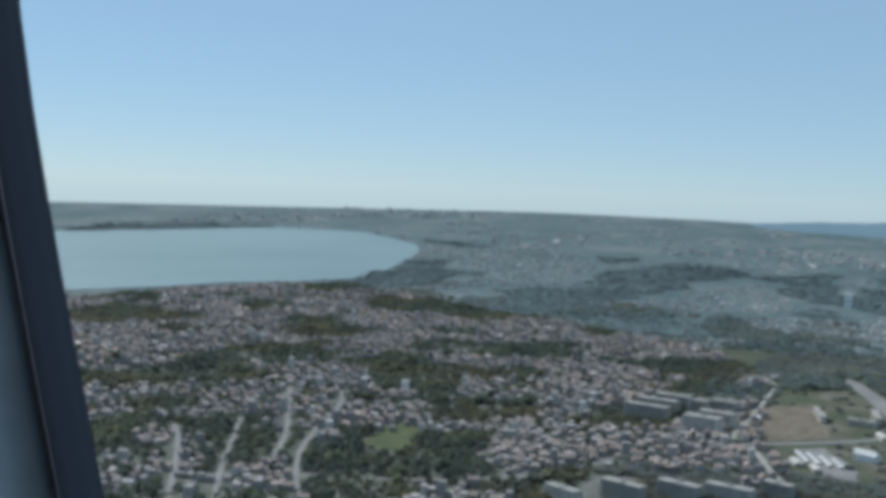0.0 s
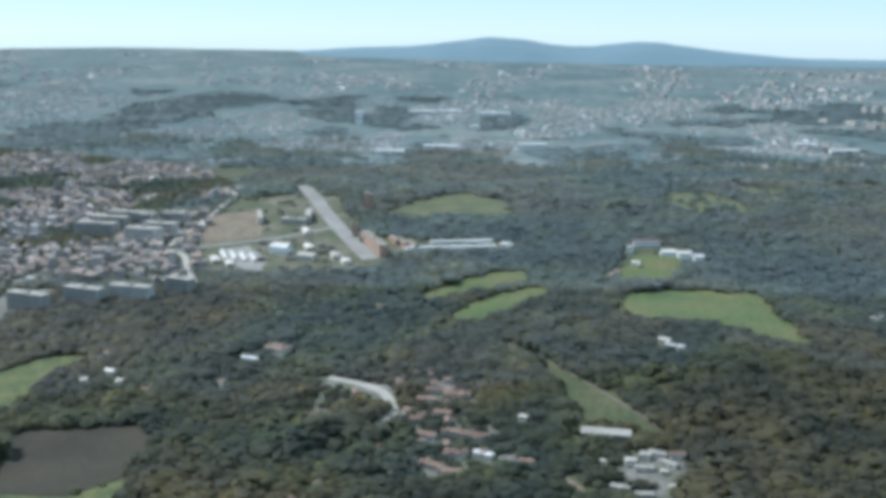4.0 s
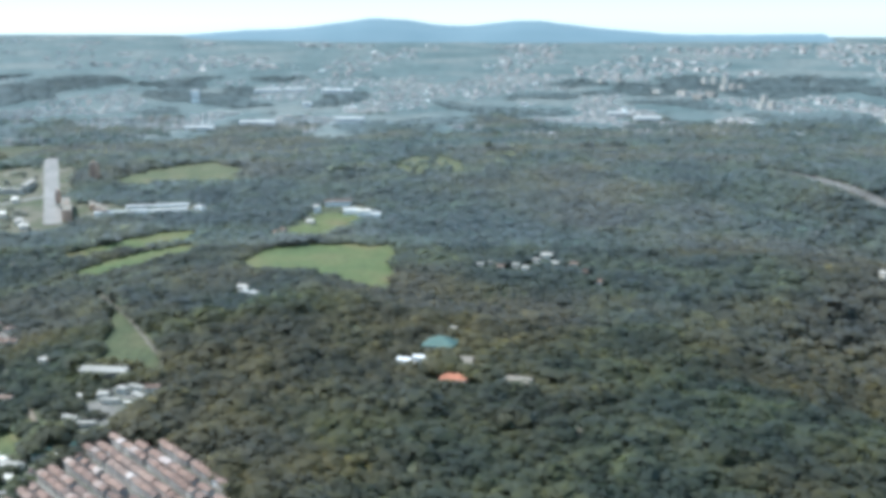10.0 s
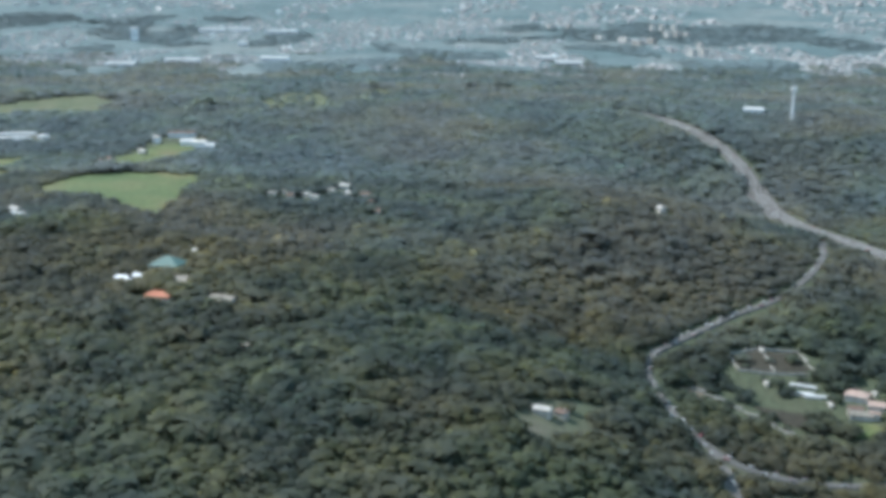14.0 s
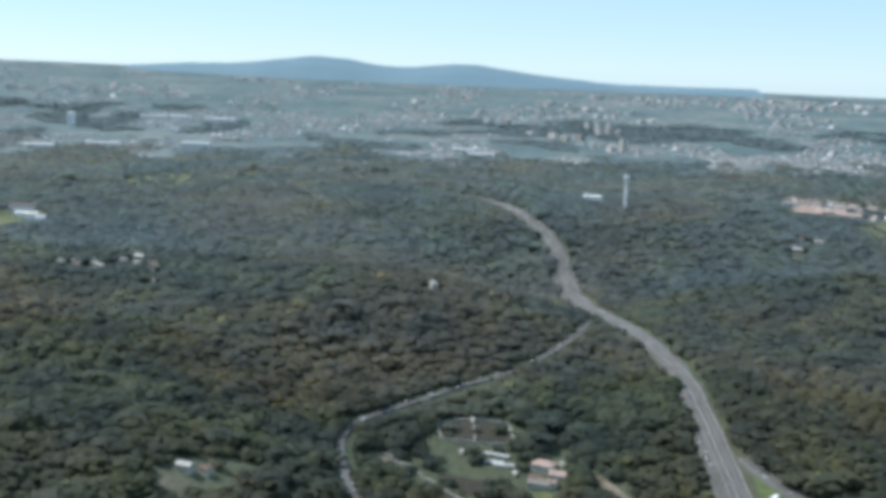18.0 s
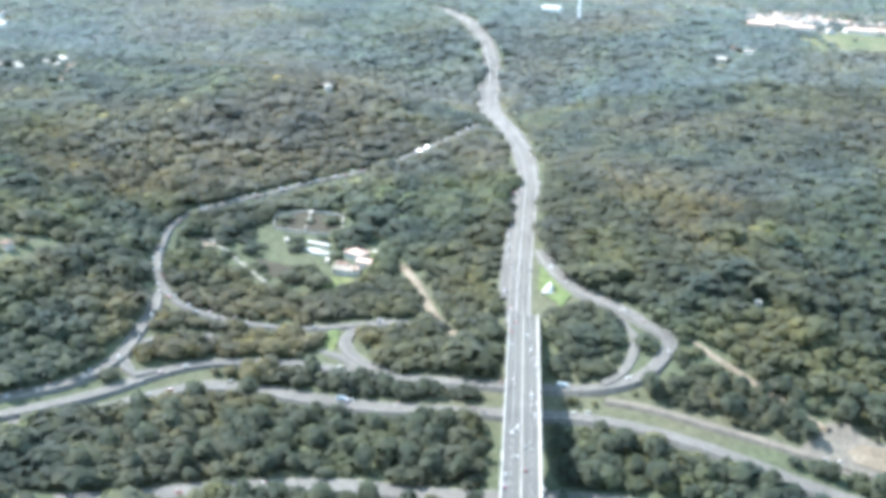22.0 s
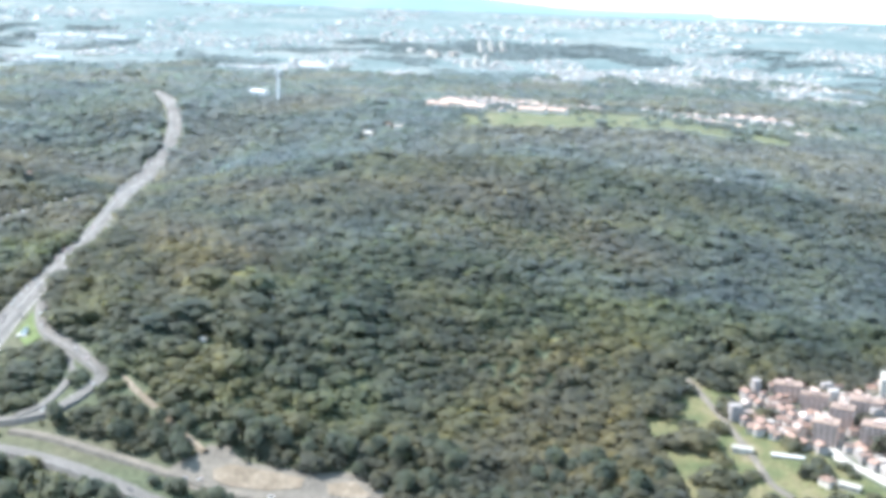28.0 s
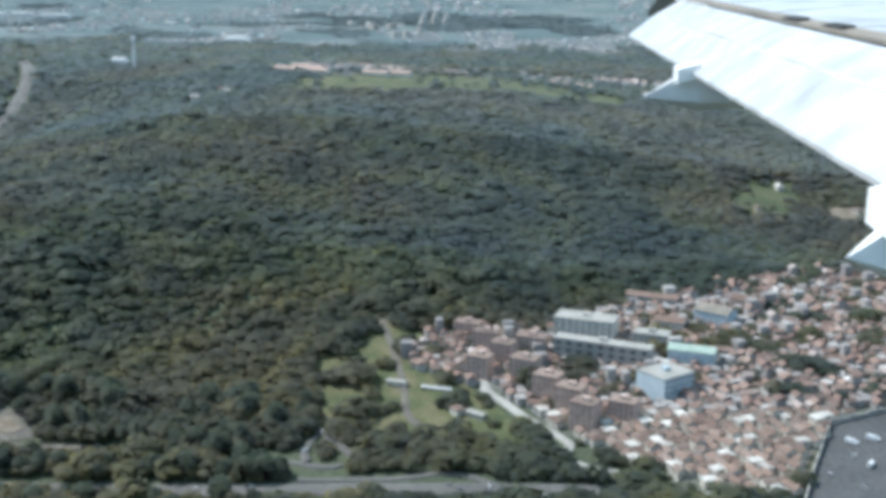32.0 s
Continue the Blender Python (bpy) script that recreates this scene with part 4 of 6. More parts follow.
def hall(name, x, y, turn, w, d, h, r, roof_mat, wall_mat, label, category="building", roof="gable", clear=8.0):
    """A broad hall: walls, pitched roof, a row of windows to each long side and a door."""
    ob = thing(name, x, y, None, turn)
    gv = gable(w, d, h, r, 0.4) if roof == "gable" else hipped(w, d, h, r, 0.4)
    part("wall", mesh_of("wall", *walls(w, d, h, r, roof == "gable"), wall_mat), ob)
    part("roof", mesh_of("roof", *gv, roof_mat), ob)
    n = max(2, min(14, int(w / 3)))
    pane = PANE
    if x < -1500:
        n, pane = 1, box_mesh("window", -w * 0.45, -0.04, 0, w * 0.45, 0.04, 1.2, "glass")
    for s in (-1, 1):
        for i in range(n):
            part("window", pane, ob, "", pose(-w / 2 + (i + 0.5) * w / n, s * d / 2, h * 0.45))
    part("door", LEAF_DOOR, ob, "", pose(w / 2, 0, 0, 0, 0, 90))
    tagged(ob, label, category)
    ux, uy = math.cos(radians(turn)), math.sin(radians(turn))
    for k in np.arange(-w / 2, w / 2 + 1, 5):
        TAKEN.append((x + ux * k, y + uy * k))
        CLEAR.append((x + ux * k + 3, y + uy * k, clear * 0.72))
    return ob


CLEAR = []
TAKEN = []


def block(x, y, z_turn, w, d, h, label, wall="wall", roof="flat_roof", storeys=4, bays=6, name="apartment_block", group="", category="building", foot=None):
    """A slab of flats: body, parapet roof, stair head, and one window to a bay and storey on its long sides."""
    ob = thing(name, x, y, foot, z_turn)
    part("wall", box_mesh("wall", -w / 2, -d / 2, -3, w / 2, d / 2, h, wall), ob)
    bm = bmesh.new()
    add_box(bm, -w / 2 - 0.15, -d / 2 - 0.15, h + 0.004, w / 2 + 0.15, d / 2 + 0.15, h + 0.4)
    top = part("roof", finish("roof", bm, roof), ob)
    part("stair_head", box_mesh("stair_head", -1.6, -1.2, h + 0.4, 1.6, 1.2, h + 1.9, wall), top)
    sh = h / storeys
    bw = w / bays
    pane = box_mesh("window", -bw * 0.23, -0.05, sh * 0.3, bw * 0.23, 0.05, sh * 0.68, "glass")
    if x < -700:
        bays, pane = 1, box_mesh("window_band", -w * 0.46, -0.05, sh * 0.42, w * 0.46, 0.05, sh * (0.66 if x > -2000 else 0.48), "glass")
        bw = w
    for s in (-1, 1):
        for i in range(bays):
            for lev in range(storeys):
                part("window", pane, ob, "", pose(-w / 2 + (i + 0.5) * bw, s * d / 2, lev * sh))
    return tagged(ob, label, category, group)


rnd = random.Random(7)


def clear_of_roads(px, py, extra):
    ok = np.ones(len(px), bool)
    for line, w, *_ in ROADS:
        lo, hi = line.min(0) - w - extra, line.max(0) + w + extra
        k = np.where(ok & (px > lo[0]) & (px < hi[0]) & (py > lo[1]) & (py < hi[1]))[0]
        if len(k):
            step = line[::2] if len(line) > 4 else line
            if len(line) > 4:
                step = np.vstack([step, line[-1:]])
            ok[k] = line_distance(px[k], py[k], step) > w + extra
    return ok


def free_spot(x, y, gap):
    return all((a - x) ** 2 + (b - y) ** 2 >= gap * gap for a, b in TAKEN)


# blocks first, so that houses keep clear of them
def blocks(rows, label, group, wall="wall", **kw):
    for x, y, turn, w, d, h, st, bays in rows:
        block(x, y, turn, w, d, h, label, wall=wall, storeys=st, bays=bays, group=group, **kw)
        ux, uy = math.cos(radians(turn)), math.sin(radians(turn))
        for k in np.arange(-w / 2, w / 2 + 1, 5):
            TAKEN.append((x + ux * k, y + uy * k))


blocks([(-488, 1166, 70, 10, 8, 10, 6, 4), (-502, 1175, 70, 10, 8, 10, 6, 4), (-512, 1187, 75, 14, 8, 9, 6, 6), (-486, 1186, 70, 12, 9, 10, 6, 5), (-467, 1197, 68, 11, 9, 11, 6, 5), (-455, 1207, 68, 11, 9, 11, 6, 5), (-440, 1213, 66, 10, 9, 11, 6, 4), (-446, 1228, 70, 11, 8, 9, 6, 5), (-518, 1166, 78, 12, 7, 8, 5, 5), (-530, 1156, 78, 12, 7, 7, 4, 5)], "brick-red block of flats at the woods' edge", "red flats", wall="red_wall", roof="pink_roof")
blocks([(-531, 1211, 78, 28, 14, 11, 6, 9)], "tall white institutional block with a flat roof", "white institution", roof="concrete")
blocks([(-504, 1219, 74, 44, 8, 10, 3, 9), (-524, 1241, 78, 16, 9, 7, 3, 6)], "long grey-white institutional wing", "white institution", wall="grey_wall", roof="concrete")
blocks([(-472.5, 1245, 135, 18, 15.5, 10, 4, 6)], "grey-blue slab block with a blank sunlit end", "white institution", wall="blue_wall", roof="concrete")
hall("hall", -505, 1258, 78, 20, 10, 7, 1.6, "pale_green_roof", "blue_wall", "pale blue institutional hall with a pale green roof")
hall("hall", -556, 1272, 60, 17, 12, 7, 2.5, "grey_roof", "blue_wall", "bluish gabled hall above the town")
hall("hall", -582, 1243, 75, 26, 6, 4, 1.6, "roof", "wall", "long low wing with a red tiled roof")
hall("hall", -580, 1290, 60, 16, 8, 5, 2, "roof", "red_wall", "broad red-roofed building in the town")
hall("hall", -543, 1250, 75, 14, 8, 6, 2, "roof", "wall", "tile-roofed wing of an institution")
blocks([(-772, -294, 66, 30, 9, 11, 5, 10), (-797, -258, 72, 34, 9, 13, 6, 11), (-814, -222, 75, 32, 10, 13, 6, 11), (-820, -188, 80, 34, 10, 13, 6, 11), (-847, -160, 70, 22, 9, 12, 5, 8)], "long grey-white block of flats at the edge of woods", "edge flats", wall="grey_wall", roof="concrete")
blocks([(-1094, -334, 82, 44, 12, 14, 7, 12), (-1116, -330, 82, 40, 12, 16, 8, 10), (-1142, -322, 82, 36, 12, 16, 8, 10), (-1048, -268, 80, 34, 15, 15, 7, 9), (-1077, -262, 80, 34, 12, 14, 7, 9), (-1104, -285, 80, 14, 14, 19, 9, 4), (-1130, -268, 80, 26, 12, 14, 7, 7)], "tall grey slab of flats in the city", "city towers", wall="grey_wall", roof="concrete")
blocks([(-1114, -140, 78, 26, 6, 6, 3, 6), (-1137, -131, 12, 44, 6, 7, 3, 10), (-1137, -181, 18, 46, 5, 6, 3, 10)], "pale wing of a three-sided institute block", "institute blocks")
block(-1180, -79, 75, 9, 5, 17, "tall brick-coloured tower beside an avenue", wall="brick", storeys=8, bays=4, name="tower")
block(-1056, -67, 75, 4, 4, 12, "slim brick-coloured stair tower", wall="brick", storeys=4, bays=2, name="tower")
block(-1008, -40, 23, 78, 8, 9, "long brick-coloured slab along an avenue", wall="brick", roof="grey_roof", storeys=3, bays=12, name="institute_building")
draped("pavement", [(-1003, -180), (-1020, -158), (-962, -124), (-917, -117), (-924, -141), (-941, -154)], "street", "pale worn car park beside workshops", "ground", lift=0.7, step=9)
for k in range(4):
    hall("shed", -978 + k * 4.4, -168 + k * 10, 23, 40 - k * 3, 3.0, 2.2, 0.6, "metal_roof", "wall", "long white workshop shed in a parallel row", "shed")
hall("hall", -988, -119, 70, 18, 10, 6, 2.2, "metal_roof", "white", "bright white sports hall with a sheet roof", "hall")
hall("hall", -958, -88, 70, 16, 8, 5, 1.5, "flat_roof", "wall", "pale low workshop near a hall", "hall")
for k in range(3):
    hall("shed", -1034 + k * 12, -26 + k * 10, 23, 26, 5, 4, 1.0, "grey_roof", "brick", "tan shed with a grey roof beside the long slab", "shed")
hall("long_hall", -1034, 35, 105, 56, 4.2, 2.6, 0.7, "metal_roof", "white", "very long white hall with a pale roof", "hall")
hall("long_hall", -1008, 28, 107, 80, 4.2, 2.6, 0.7, "metal_roof", "white", "very long white hall with a pale roof", "hall")
hall("pavilion", -1026, 76, 60, 10, 7, 3.2, 1.0, "metal_roof", "white", "white end pavilion of long halls", "hall", roof="hip")
for x, y, turn, w, d in ((-955, -168, 23, 20, 7), (-1012, -124, 70, 16, 8), (-1003, -98, 23, 18, 7), (-968, -66, 23, 16, 7), (-945, -52, 23, 14, 7), (-938, -150, 23, 16, 6), (-1075, -118, 23, 20, 6)):
    hall("workshop", x, y, turn, w, d, 3.2, 1.0, "flat_roof", "wall", "low pale workshop in institute grounds", "building", clear=11)
# pink-roofed estate beyond the woods
for x, y, turn, w, d in ((-1078, 918, 66, 24, 9), (-1090, 940, 66, 26, 10), (-1070, 952, 70, 20, 9), (-1108, 925, 66, 20, 9), (-1080, 1003, 72, 26, 10), (-1092, 1024, 72, 22, 10)):
    hall("hall", x, y, turn, w, d, 4.0, 2.0, "salmon_roof", "wall", "broad salmon-pink tiled building of a far estate", "building", clear=22)
# walled compound in the woods
hall("hall", -606, 328, 80, 17, 14, 3.2, 4.2, "green_roof", "wall", "green domed sheet-roofed sports hall in woods", "hall", roof="hip", clear=10)
for x, y, turn, w, d in ((-580, 312, 72, 7, 5), (-585, 319, 72, 6, 4), (-574, 319, 60, 7, 3.5)):
    hall("shed", x, y, turn, w, d, 2.2, 0.9, "white", "white", "bright white shed in a compound", "shed", clear=7)
hall("hall", -583, 337, 84, 20, 9, 2.6, 1.8, "grey_roof", "wall", "large grey-brown roofed hall in a compound", "hall", clear=9)
hall("hall", -575, 349, 78, 11, 8, 2.4, 1.4, "grey_roof", "wall", "low grey-brown roofed wing in a compound", "hall", clear=8)
hall("house", -557, 339, 80, 13, 8, 2.4, 2.0, "orange_roof", "wall", "large orange-roofed house in a compound", "house", roof="hip", clear=15)
hall("hall", -561, 370, 72, 15, 8, 2.4, 1.6, "grey_roof", "wall", "low grey-roofed hall in a compound", "hall", clear=10)
hall("shed", -549, 372, 70, 9, 2.0, 1.8, 0.5, "flat_roof", "white", "long low white shed at a compound's edge", "shed", clear=7)
hall("shed", -556, 386, 100, 8, 2.0, 1.8, 0.5, "flat_roof", "white", "long low white shed at a compound's edge", "shed", clear=7)
hall("hut", -502, 397, 60, 5, 3, 2, 0.8, "grey_roof", "wall", "small grey hut alone in the woods", "hut", clear=5)
hall("hut", -638, 333, 60, 4, 3, 2, 0.8, "flat_roof", "wall", "small pale hut behind a sports hall", "hut", clear=6)
road("path", [(-714, 102), (-670, 131), (-634, 153), (-598, 174), (-575, 187)], 1.3, "pale track along a tapering meadow", mat="gravel", category="path", clear=1.0)
hall("hall", -560, 161, 86, 24, 9, 3.6, 1.4, "concrete", "grey_roof", "long pale grey-roofed hall beside a meadow", "hall", clear=12)

house_kind("glasshouse", 13.0, 1.7, 1.2, 0.5, roof_mat="metal_roof", windows=0, chimney=False)
house_kind("hut", 3.0, 1.8, 1.6, 0.4, roof_mat="flat_roof", windows=1, chimney=False)
def scatter(poly, step, keys, label, group, seed, jitter=0.25, turn0=0.0, cap=300, detail=True, wild=0.0, gap=0.0, name="house"):
    r = random.Random(seed)
    xs = [p[0] for p in poly]
    ys = [p[1] for p in poly]
    c, s = math.cos(radians(turn0)), math.sin(radians(turn0))
    mx, my = (min(xs) + max(xs)) / 2, (min(ys) + max(ys)) / 2
    n = int(math.hypot(max(xs) - min(xs), max(ys) - min(ys)) / step[0]) + 2
    spots = []
    for i in range(-n, n):
        for j in range(-n, n):
            u, v = i * step[0], j * step[1]
            spots.append((mx + c * u - s * v + r.uniform(-1, 1) * jitter * step[0], my + s * u + c * v + r.uniform(-1, 1) * jitter * step[1]))
    px, py = np.array(spots).T
    k = inside(px, py, poly) & clear_of_roads(px, py, 1.5)
    ok = [(x, y) for x, y, f in zip(px, py, k) if f and free_spot(x, y, max(gap, min(step) * 0.75))]
    r.shuffle(ok)
    ok.sort(key=lambda p: -p[0])
    for x, y in ok[:cap]:
        house(r.choice(keys), x, y, turn0 + r.choice((0, 0, 90, 180)) + r.uniform(-8, 8) + wild * r.uniform(-40, 40), label, group, name=name, detail=detail)
        TAKEN.append((x, y))
    return ok[cap:]


town_rest = scatter(TOWN, (5.4, 5.2), ["small", "long", "tall", "hip", "small", "pink", "pink", "flat"], "pale rendered house with a clay-tiled roof", "town houses", 11, turn0=28, cap=170, gap=4.0, name="town_house")


def estate():
    """Back-to-back terraces in slanting rows, with a lane between each pair."""
    r = random.Random(12)
    c, q = math.cos(radians(43.6)), math.sin(radians(43.6))
    spots = []
    for j in range(-14, 14):
        for back in (0.0, 4.9):
            for i in range(-40, 40):
                if r.random() < 0.17:
                    continue
                u, v = i * 4.25 + r.uniform(-0.25, 0.25) + j * 1.3, j * 12.6 + back
                spots.append((-425 + c * u - q * v, 225 + q * u + c * v))
    px, py = np.array(spots).T
    k = inside(px, py, ESTATE) & clear_of_roads(px, py, 1.5)
    spots = sorted(zip(px[k], py[k]), key=lambda p: -p[0])
    for x, y in spots[:110]:
        house(r.choice(("terrace", "terrace", "pink")), x, y, 43.6 + r.choice((0, 180, 180, 90)) + r.uniform(-5, 5), "pink-roofed terraced house in a dense row", "terraced houses", name="terraced_house")
    TAKEN.extend(spots)
    return spots[110:]


road("road", [(-492, 187), (-479, 182), (-466, 179), (-453, 175.5), (-436, 173), (-420, 171), (-405, 167), (-385, 160)], 3.0, "street along a terraced estate, lined with cars")
STREET = len(ROADS) - 1
road("path", [(-515, 140), (-504, 147), (-486, 157)], 1.8, "tan earth track past a field", mat="sand", category="path")
estate_rest = estate()
for x, y, turn, w, d, roof, text in ((-458, 170, 150, 9, 3, "green_roof", "long low shed with a green roof"), (-468, 182.5, 150, 7, 2.6, "green_roof", "low shed with a green roof"), (-446, 163, 60, 9, 7, "concrete", "pale grey-roofed house by a street"), (-433, 167.5, 70, 6, 3.5, "flat_roof", "white outbuilding by a street")):
    hall("shed", x, y, turn, w, d, 2.2, 1.0, roof, "wall", text, "building", clear=5)
VILLAGE_HOUSES = [(-638, 65), (-625, 75), (-619, 83), (-644, 72), (-629, 53), (-606, 77), (-612, 62), (-563, 90), (-565, 80), (-556, 98), (-535, 85), (-537, 93), (-537, 103), (-513, 63), (-519, 70), (-525, 77), (-517, 85), (-575, 52), (-596, 57), (-588, 66), (-625, 22), (-575, -4), (-586, 7), (-553, 21), (-542, 50), (-495, 31), (-476, 23), (-465, 22), (-643, 44), (-655, 60), (-550, 70), (-530, 60), (-548, 84), (-580, 80)]
rv = random.Random(5)
for k, (x, y) in enumerate(VILLAGE_HOUSES):
    house(rv.choice(("small", "long", "pink", "small", "hip", "long")), x, y, 15 + rv.uniform(-40, 40), "village house with a weathered tiled roof among trees", "village houses")
    TAKEN.append((x, y))
for x, y, turn, w in ((-628, 68, 35, 13), (-620, 80, 35, 15), (-613, 64, 35, 10), (-565, 84, 20, 12), (-561, 71, 20, 11), (-560, 96, 25, 12), (-537, 89, 15, 10), (-584, 63, 60, 8), (-592, 76, 30, 9), (-522, 80, 10, 12), (-514, 92, 40, 13)):
    hall("house_row", x, y, turn + 55, w, 4.6, 2.6, 1.2, "roof", "wall", "row of brown-tiled village houses among trees", "house", clear=6.5)
hall("house", -704, -44, 60, 16, 11, 3.6, 2.6, "pink_roof", "wall", "large villa with a faded pink-brown roof in woods", "house", roof="hip", clear=11)
hall("shed", -688, -58, 70, 12, 2.4, 1.8, 0.5, "white", "white", "low white annexe beside a villa in woods", "shed", clear=8)
hall("shed", -536, 103, 65, 10, 4, 2.4, 0.8, "metal_roof", "wall", "grey sheet-roofed shed at the village edge", "shed", clear=7)
for x, y in ((-529, 160), (-527, 172), (-521, 178), (-534, 179), (-538, 185), (-535, 194), (-526, 190), (-518, 187), (-514, 196), (-502, 190), (-499, 167), (-492, 177), (-417, 164), (-418, 150), (-424, 159), (-450, 157), (-583, 119), (-526, 124), (-734, 40), (-804, 4), (-719, 65)):
    house(rv.choice(("flat", "hut", "grey", "grey", "long")), x, y, 75 + rv.uniform(-25, 25), "low pale house or shed in a yard", "yard houses")
    TAKEN.append((x, y))
    CLEAR.append((x + 3, y, 5.0))
for key, x, y, turn, text in (("long", -686, -150, 30, "tile-roofed house in trees above a field"), ("long", -518, -197, 66, "long low house with a faded tiled roof"), ("long", -530, -183, 66, "long low house with a faded tiled roof"), ("pink", -489, -179, 60, "pink-roofed house by a field"), ("flat", -475, -196, 20, "pale flat-roofed house among trees"), ("white", -625, -299, 30, "bright white building at the city's edge"), ("flat", -617, -268, 40, "small white building at the city's edge"), ("white", -622, -257, 30, "pale building at the city's edge"), ("flat", -592, -270, 30, "small white building at the city's edge"), ("long", -579, -245, 66, "pale long house at the city's edge"), ("shed", -504, -227, 66, "long pale glasshouse beside a field"), ("shed", -499, -222, 66, "long pale glasshouse beside a field"), ("white", -421, -168, 40, "pale block among dark trees"), ("long", -411, -158, 40, "pale house among dark trees"), ("flat", -473, -175, 10, "small white house among trees"), ("flat", -434, -189, 10, "small white house among trees"), ("flat", -478, -154, 10, "small white house among trees"), ("flat", -635, -143, 10, "small outbuilding of a manor"), ("flat", -635, -121, 10, "small outbuilding of a manor"), ("white", -651, -133, 60, "pale stone manor house in trees")):
    house(key, x, y, turn, text)
    TAKEN.append((x, y))
    CLEAR.append((x + 3, y, 6.0))

# farm beyond the bright meadow, hamlet in the woods
for x, y, turn, w, d, h, roof, text in ((-1046, 199, 95, 24, 7, 4, "pink_roof", "long pale pink-roofed farm building"), (-1009, 216, 95, 13, 7, 4, "metal_roof", "white farm hall beside a pasture"), (-1000, 229, 95, 11, 8, 5, "flat_roof", "white farm hall beside a pasture"), (-993, 240, 100, 8, 6, 3.5, "metal_roof", "small white farm shed"), (-1020, 184, 80, 5, 5, 5, "flat_roof", "small white farm tower")):
    hall("farm_building", x, y, turn, w, d, h, 1.6, roof, "white", text, "building", clear=9)
    CLEAR.append((x + 8, y, 9.0))
for x, y in ((-800, 340), (-796, 354), (-803, 364), (-795, 371), (-834, 386), (-820, 379), (-811, 404), (-808, 348), (-812, 392), (-790, 412)):
    CLEAR.append((x + 8, y, 7.0))
for key, x, y, turn, text in (("flat", -808, 348, 85, "white house of a hamlet in the woods"), ("flat", -812, 392, 70, "white house of a hamlet in the woods"), ("small", -790, 412, 60, "pale house of a hamlet in the woods")):
    house(key, x, y, turn, text)
    TAKEN.append((x, y))

# single houses in the woods
for key, x, y, turn, text in (
        ("white", -785, 609, 20, "white wedge-roofed house in a clearing"), ("small", -799, 658, 60, "small pale house near the junction"), ("small", -812, 648, 30, "small pale house near the junction"),
        ("glasshouse", -577, 664, 72, "long narrow white glasshouse in a nursery"), ("glasshouse", -570, 661, 80, "long narrow white glasshouse in a nursery"), ("glasshouse", -567, 669, 84, "long narrow white glasshouse in a nursery"), ("long", -553, 684, 80, "grey low house in a walled garden"), ("pink", -548, 692, 70, "pink-roofed outbuilding in a walled garden"), ("hut", -578, 646, 20, "small white shed in a nursery"), ("hut", -612, 649, 20, "small pale shed in a nursery"), ("hut", -568, 697, 20, "small white shed in a nursery"), ("hut", -559, 674, 20, "small grey shed in a nursery"), ("hut", -388, 805, 20, "small white kiosk beside a viaduct pier"), ("flat", -386, 890, 60, "small white house above the valley road"), ("hut", -380, 897, 60, "small white shed above the valley road"),
        ("white", -477, 533, 70, "white villa in a wooded garden"), ("hip", -481, 541, 60, "tiled villa in a wooded garden"),
        ("hut", -559, 907, 40, "white hut in the woods"), ("hut", -512, 886, 70, "small pale hut in the woods"),
        ("white", -705, 197, 60, "white shed at a meadow's edge"), ("shed", -697, 203, 60, "low shed at a meadow's edge"),
        ("white", -969, 188, 60, "white farmhouse beside a green pasture"), ("small", -935, 172, 60, "small pale farmhouse beside a pasture"), ("small", -925, 168, 20, "small pale farmhouse beside a pasture"),
        ("flat", -800, 340, 70, "small white house of a hamlet in the woods"), ("small", -796, 354, 80, "pale house of a hamlet in the woods"), ("flat", -803, 364, 60, "small white house of a hamlet in the woods"), ("flat", -795, 371, 80, "white house of a hamlet in the woods"), ("white", -834, 386, 75, "large white house of a hamlet in the woods"), ("flat", -820, 379, 60, "white house of a hamlet in the woods"), ("long", -811, 404, 100, "cream house of a hamlet in the woods"), ("hut", -819, 439, 80, "small pale hut of a hamlet in the woods"),
        ("small", -765, 420, 60, "small white house beside a track"),
        ("hip", -593, -112, 65, "orange-roofed house at a field's edge"), ("long", -622, -100, 65, "pale house hidden among trees"), ("hip", -640, -60, 45, "tile-roofed manor in trees"), ("small", -560, -200, 60, "pale house by a green field"),
        ("long", -460, -215, 20, "low pale house beside a field"), ("long", -470, -190, 20, "low pale house beside a field"),
        ("small", -771, 1316, 10, "pale house in a wooded clearing"), ("white", -824, 1336, 10, "pale house in a wooded clearing"), ("pink", -782, 1380, 40, "sandy-coloured house in a clearing"),
        ("long", -495, 1138, 80, "low pale house at the woods' edge"), ("pink", -491, 1146, 80, "pink-roofed house at the woods' edge"), ("long", -494, 1153, 84, "low tiled house at the woods' edge"), ("glasshouse", -474, 1149, 82, "long narrow white glasshouse on a grass slope"), ("grey", -478, 1131, 80, "grey shed beside a lane"), ("hip", -452, 1161, 40, "orange-roofed house on a grass slope"), ("grey", -449, 1169, 60, "blue-grey house on a grass slope"),
        ("white", -935, 880, 80, "white house at the far edge of woods"), ("white", -955, 901, 80, "white house at the far edge of woods"), ("small", -970, 890, 80, "white house at the far edge of woods"), ("white", -1208, 846, 80, "white house beyond the woods")):
    house(key, x, y, turn, text)
    TAKEN.append((x, y))
    CLEAR.append((x + (3.5 if x > -700 else 6.0), y, 6.5 if x > -700 else 9.5))


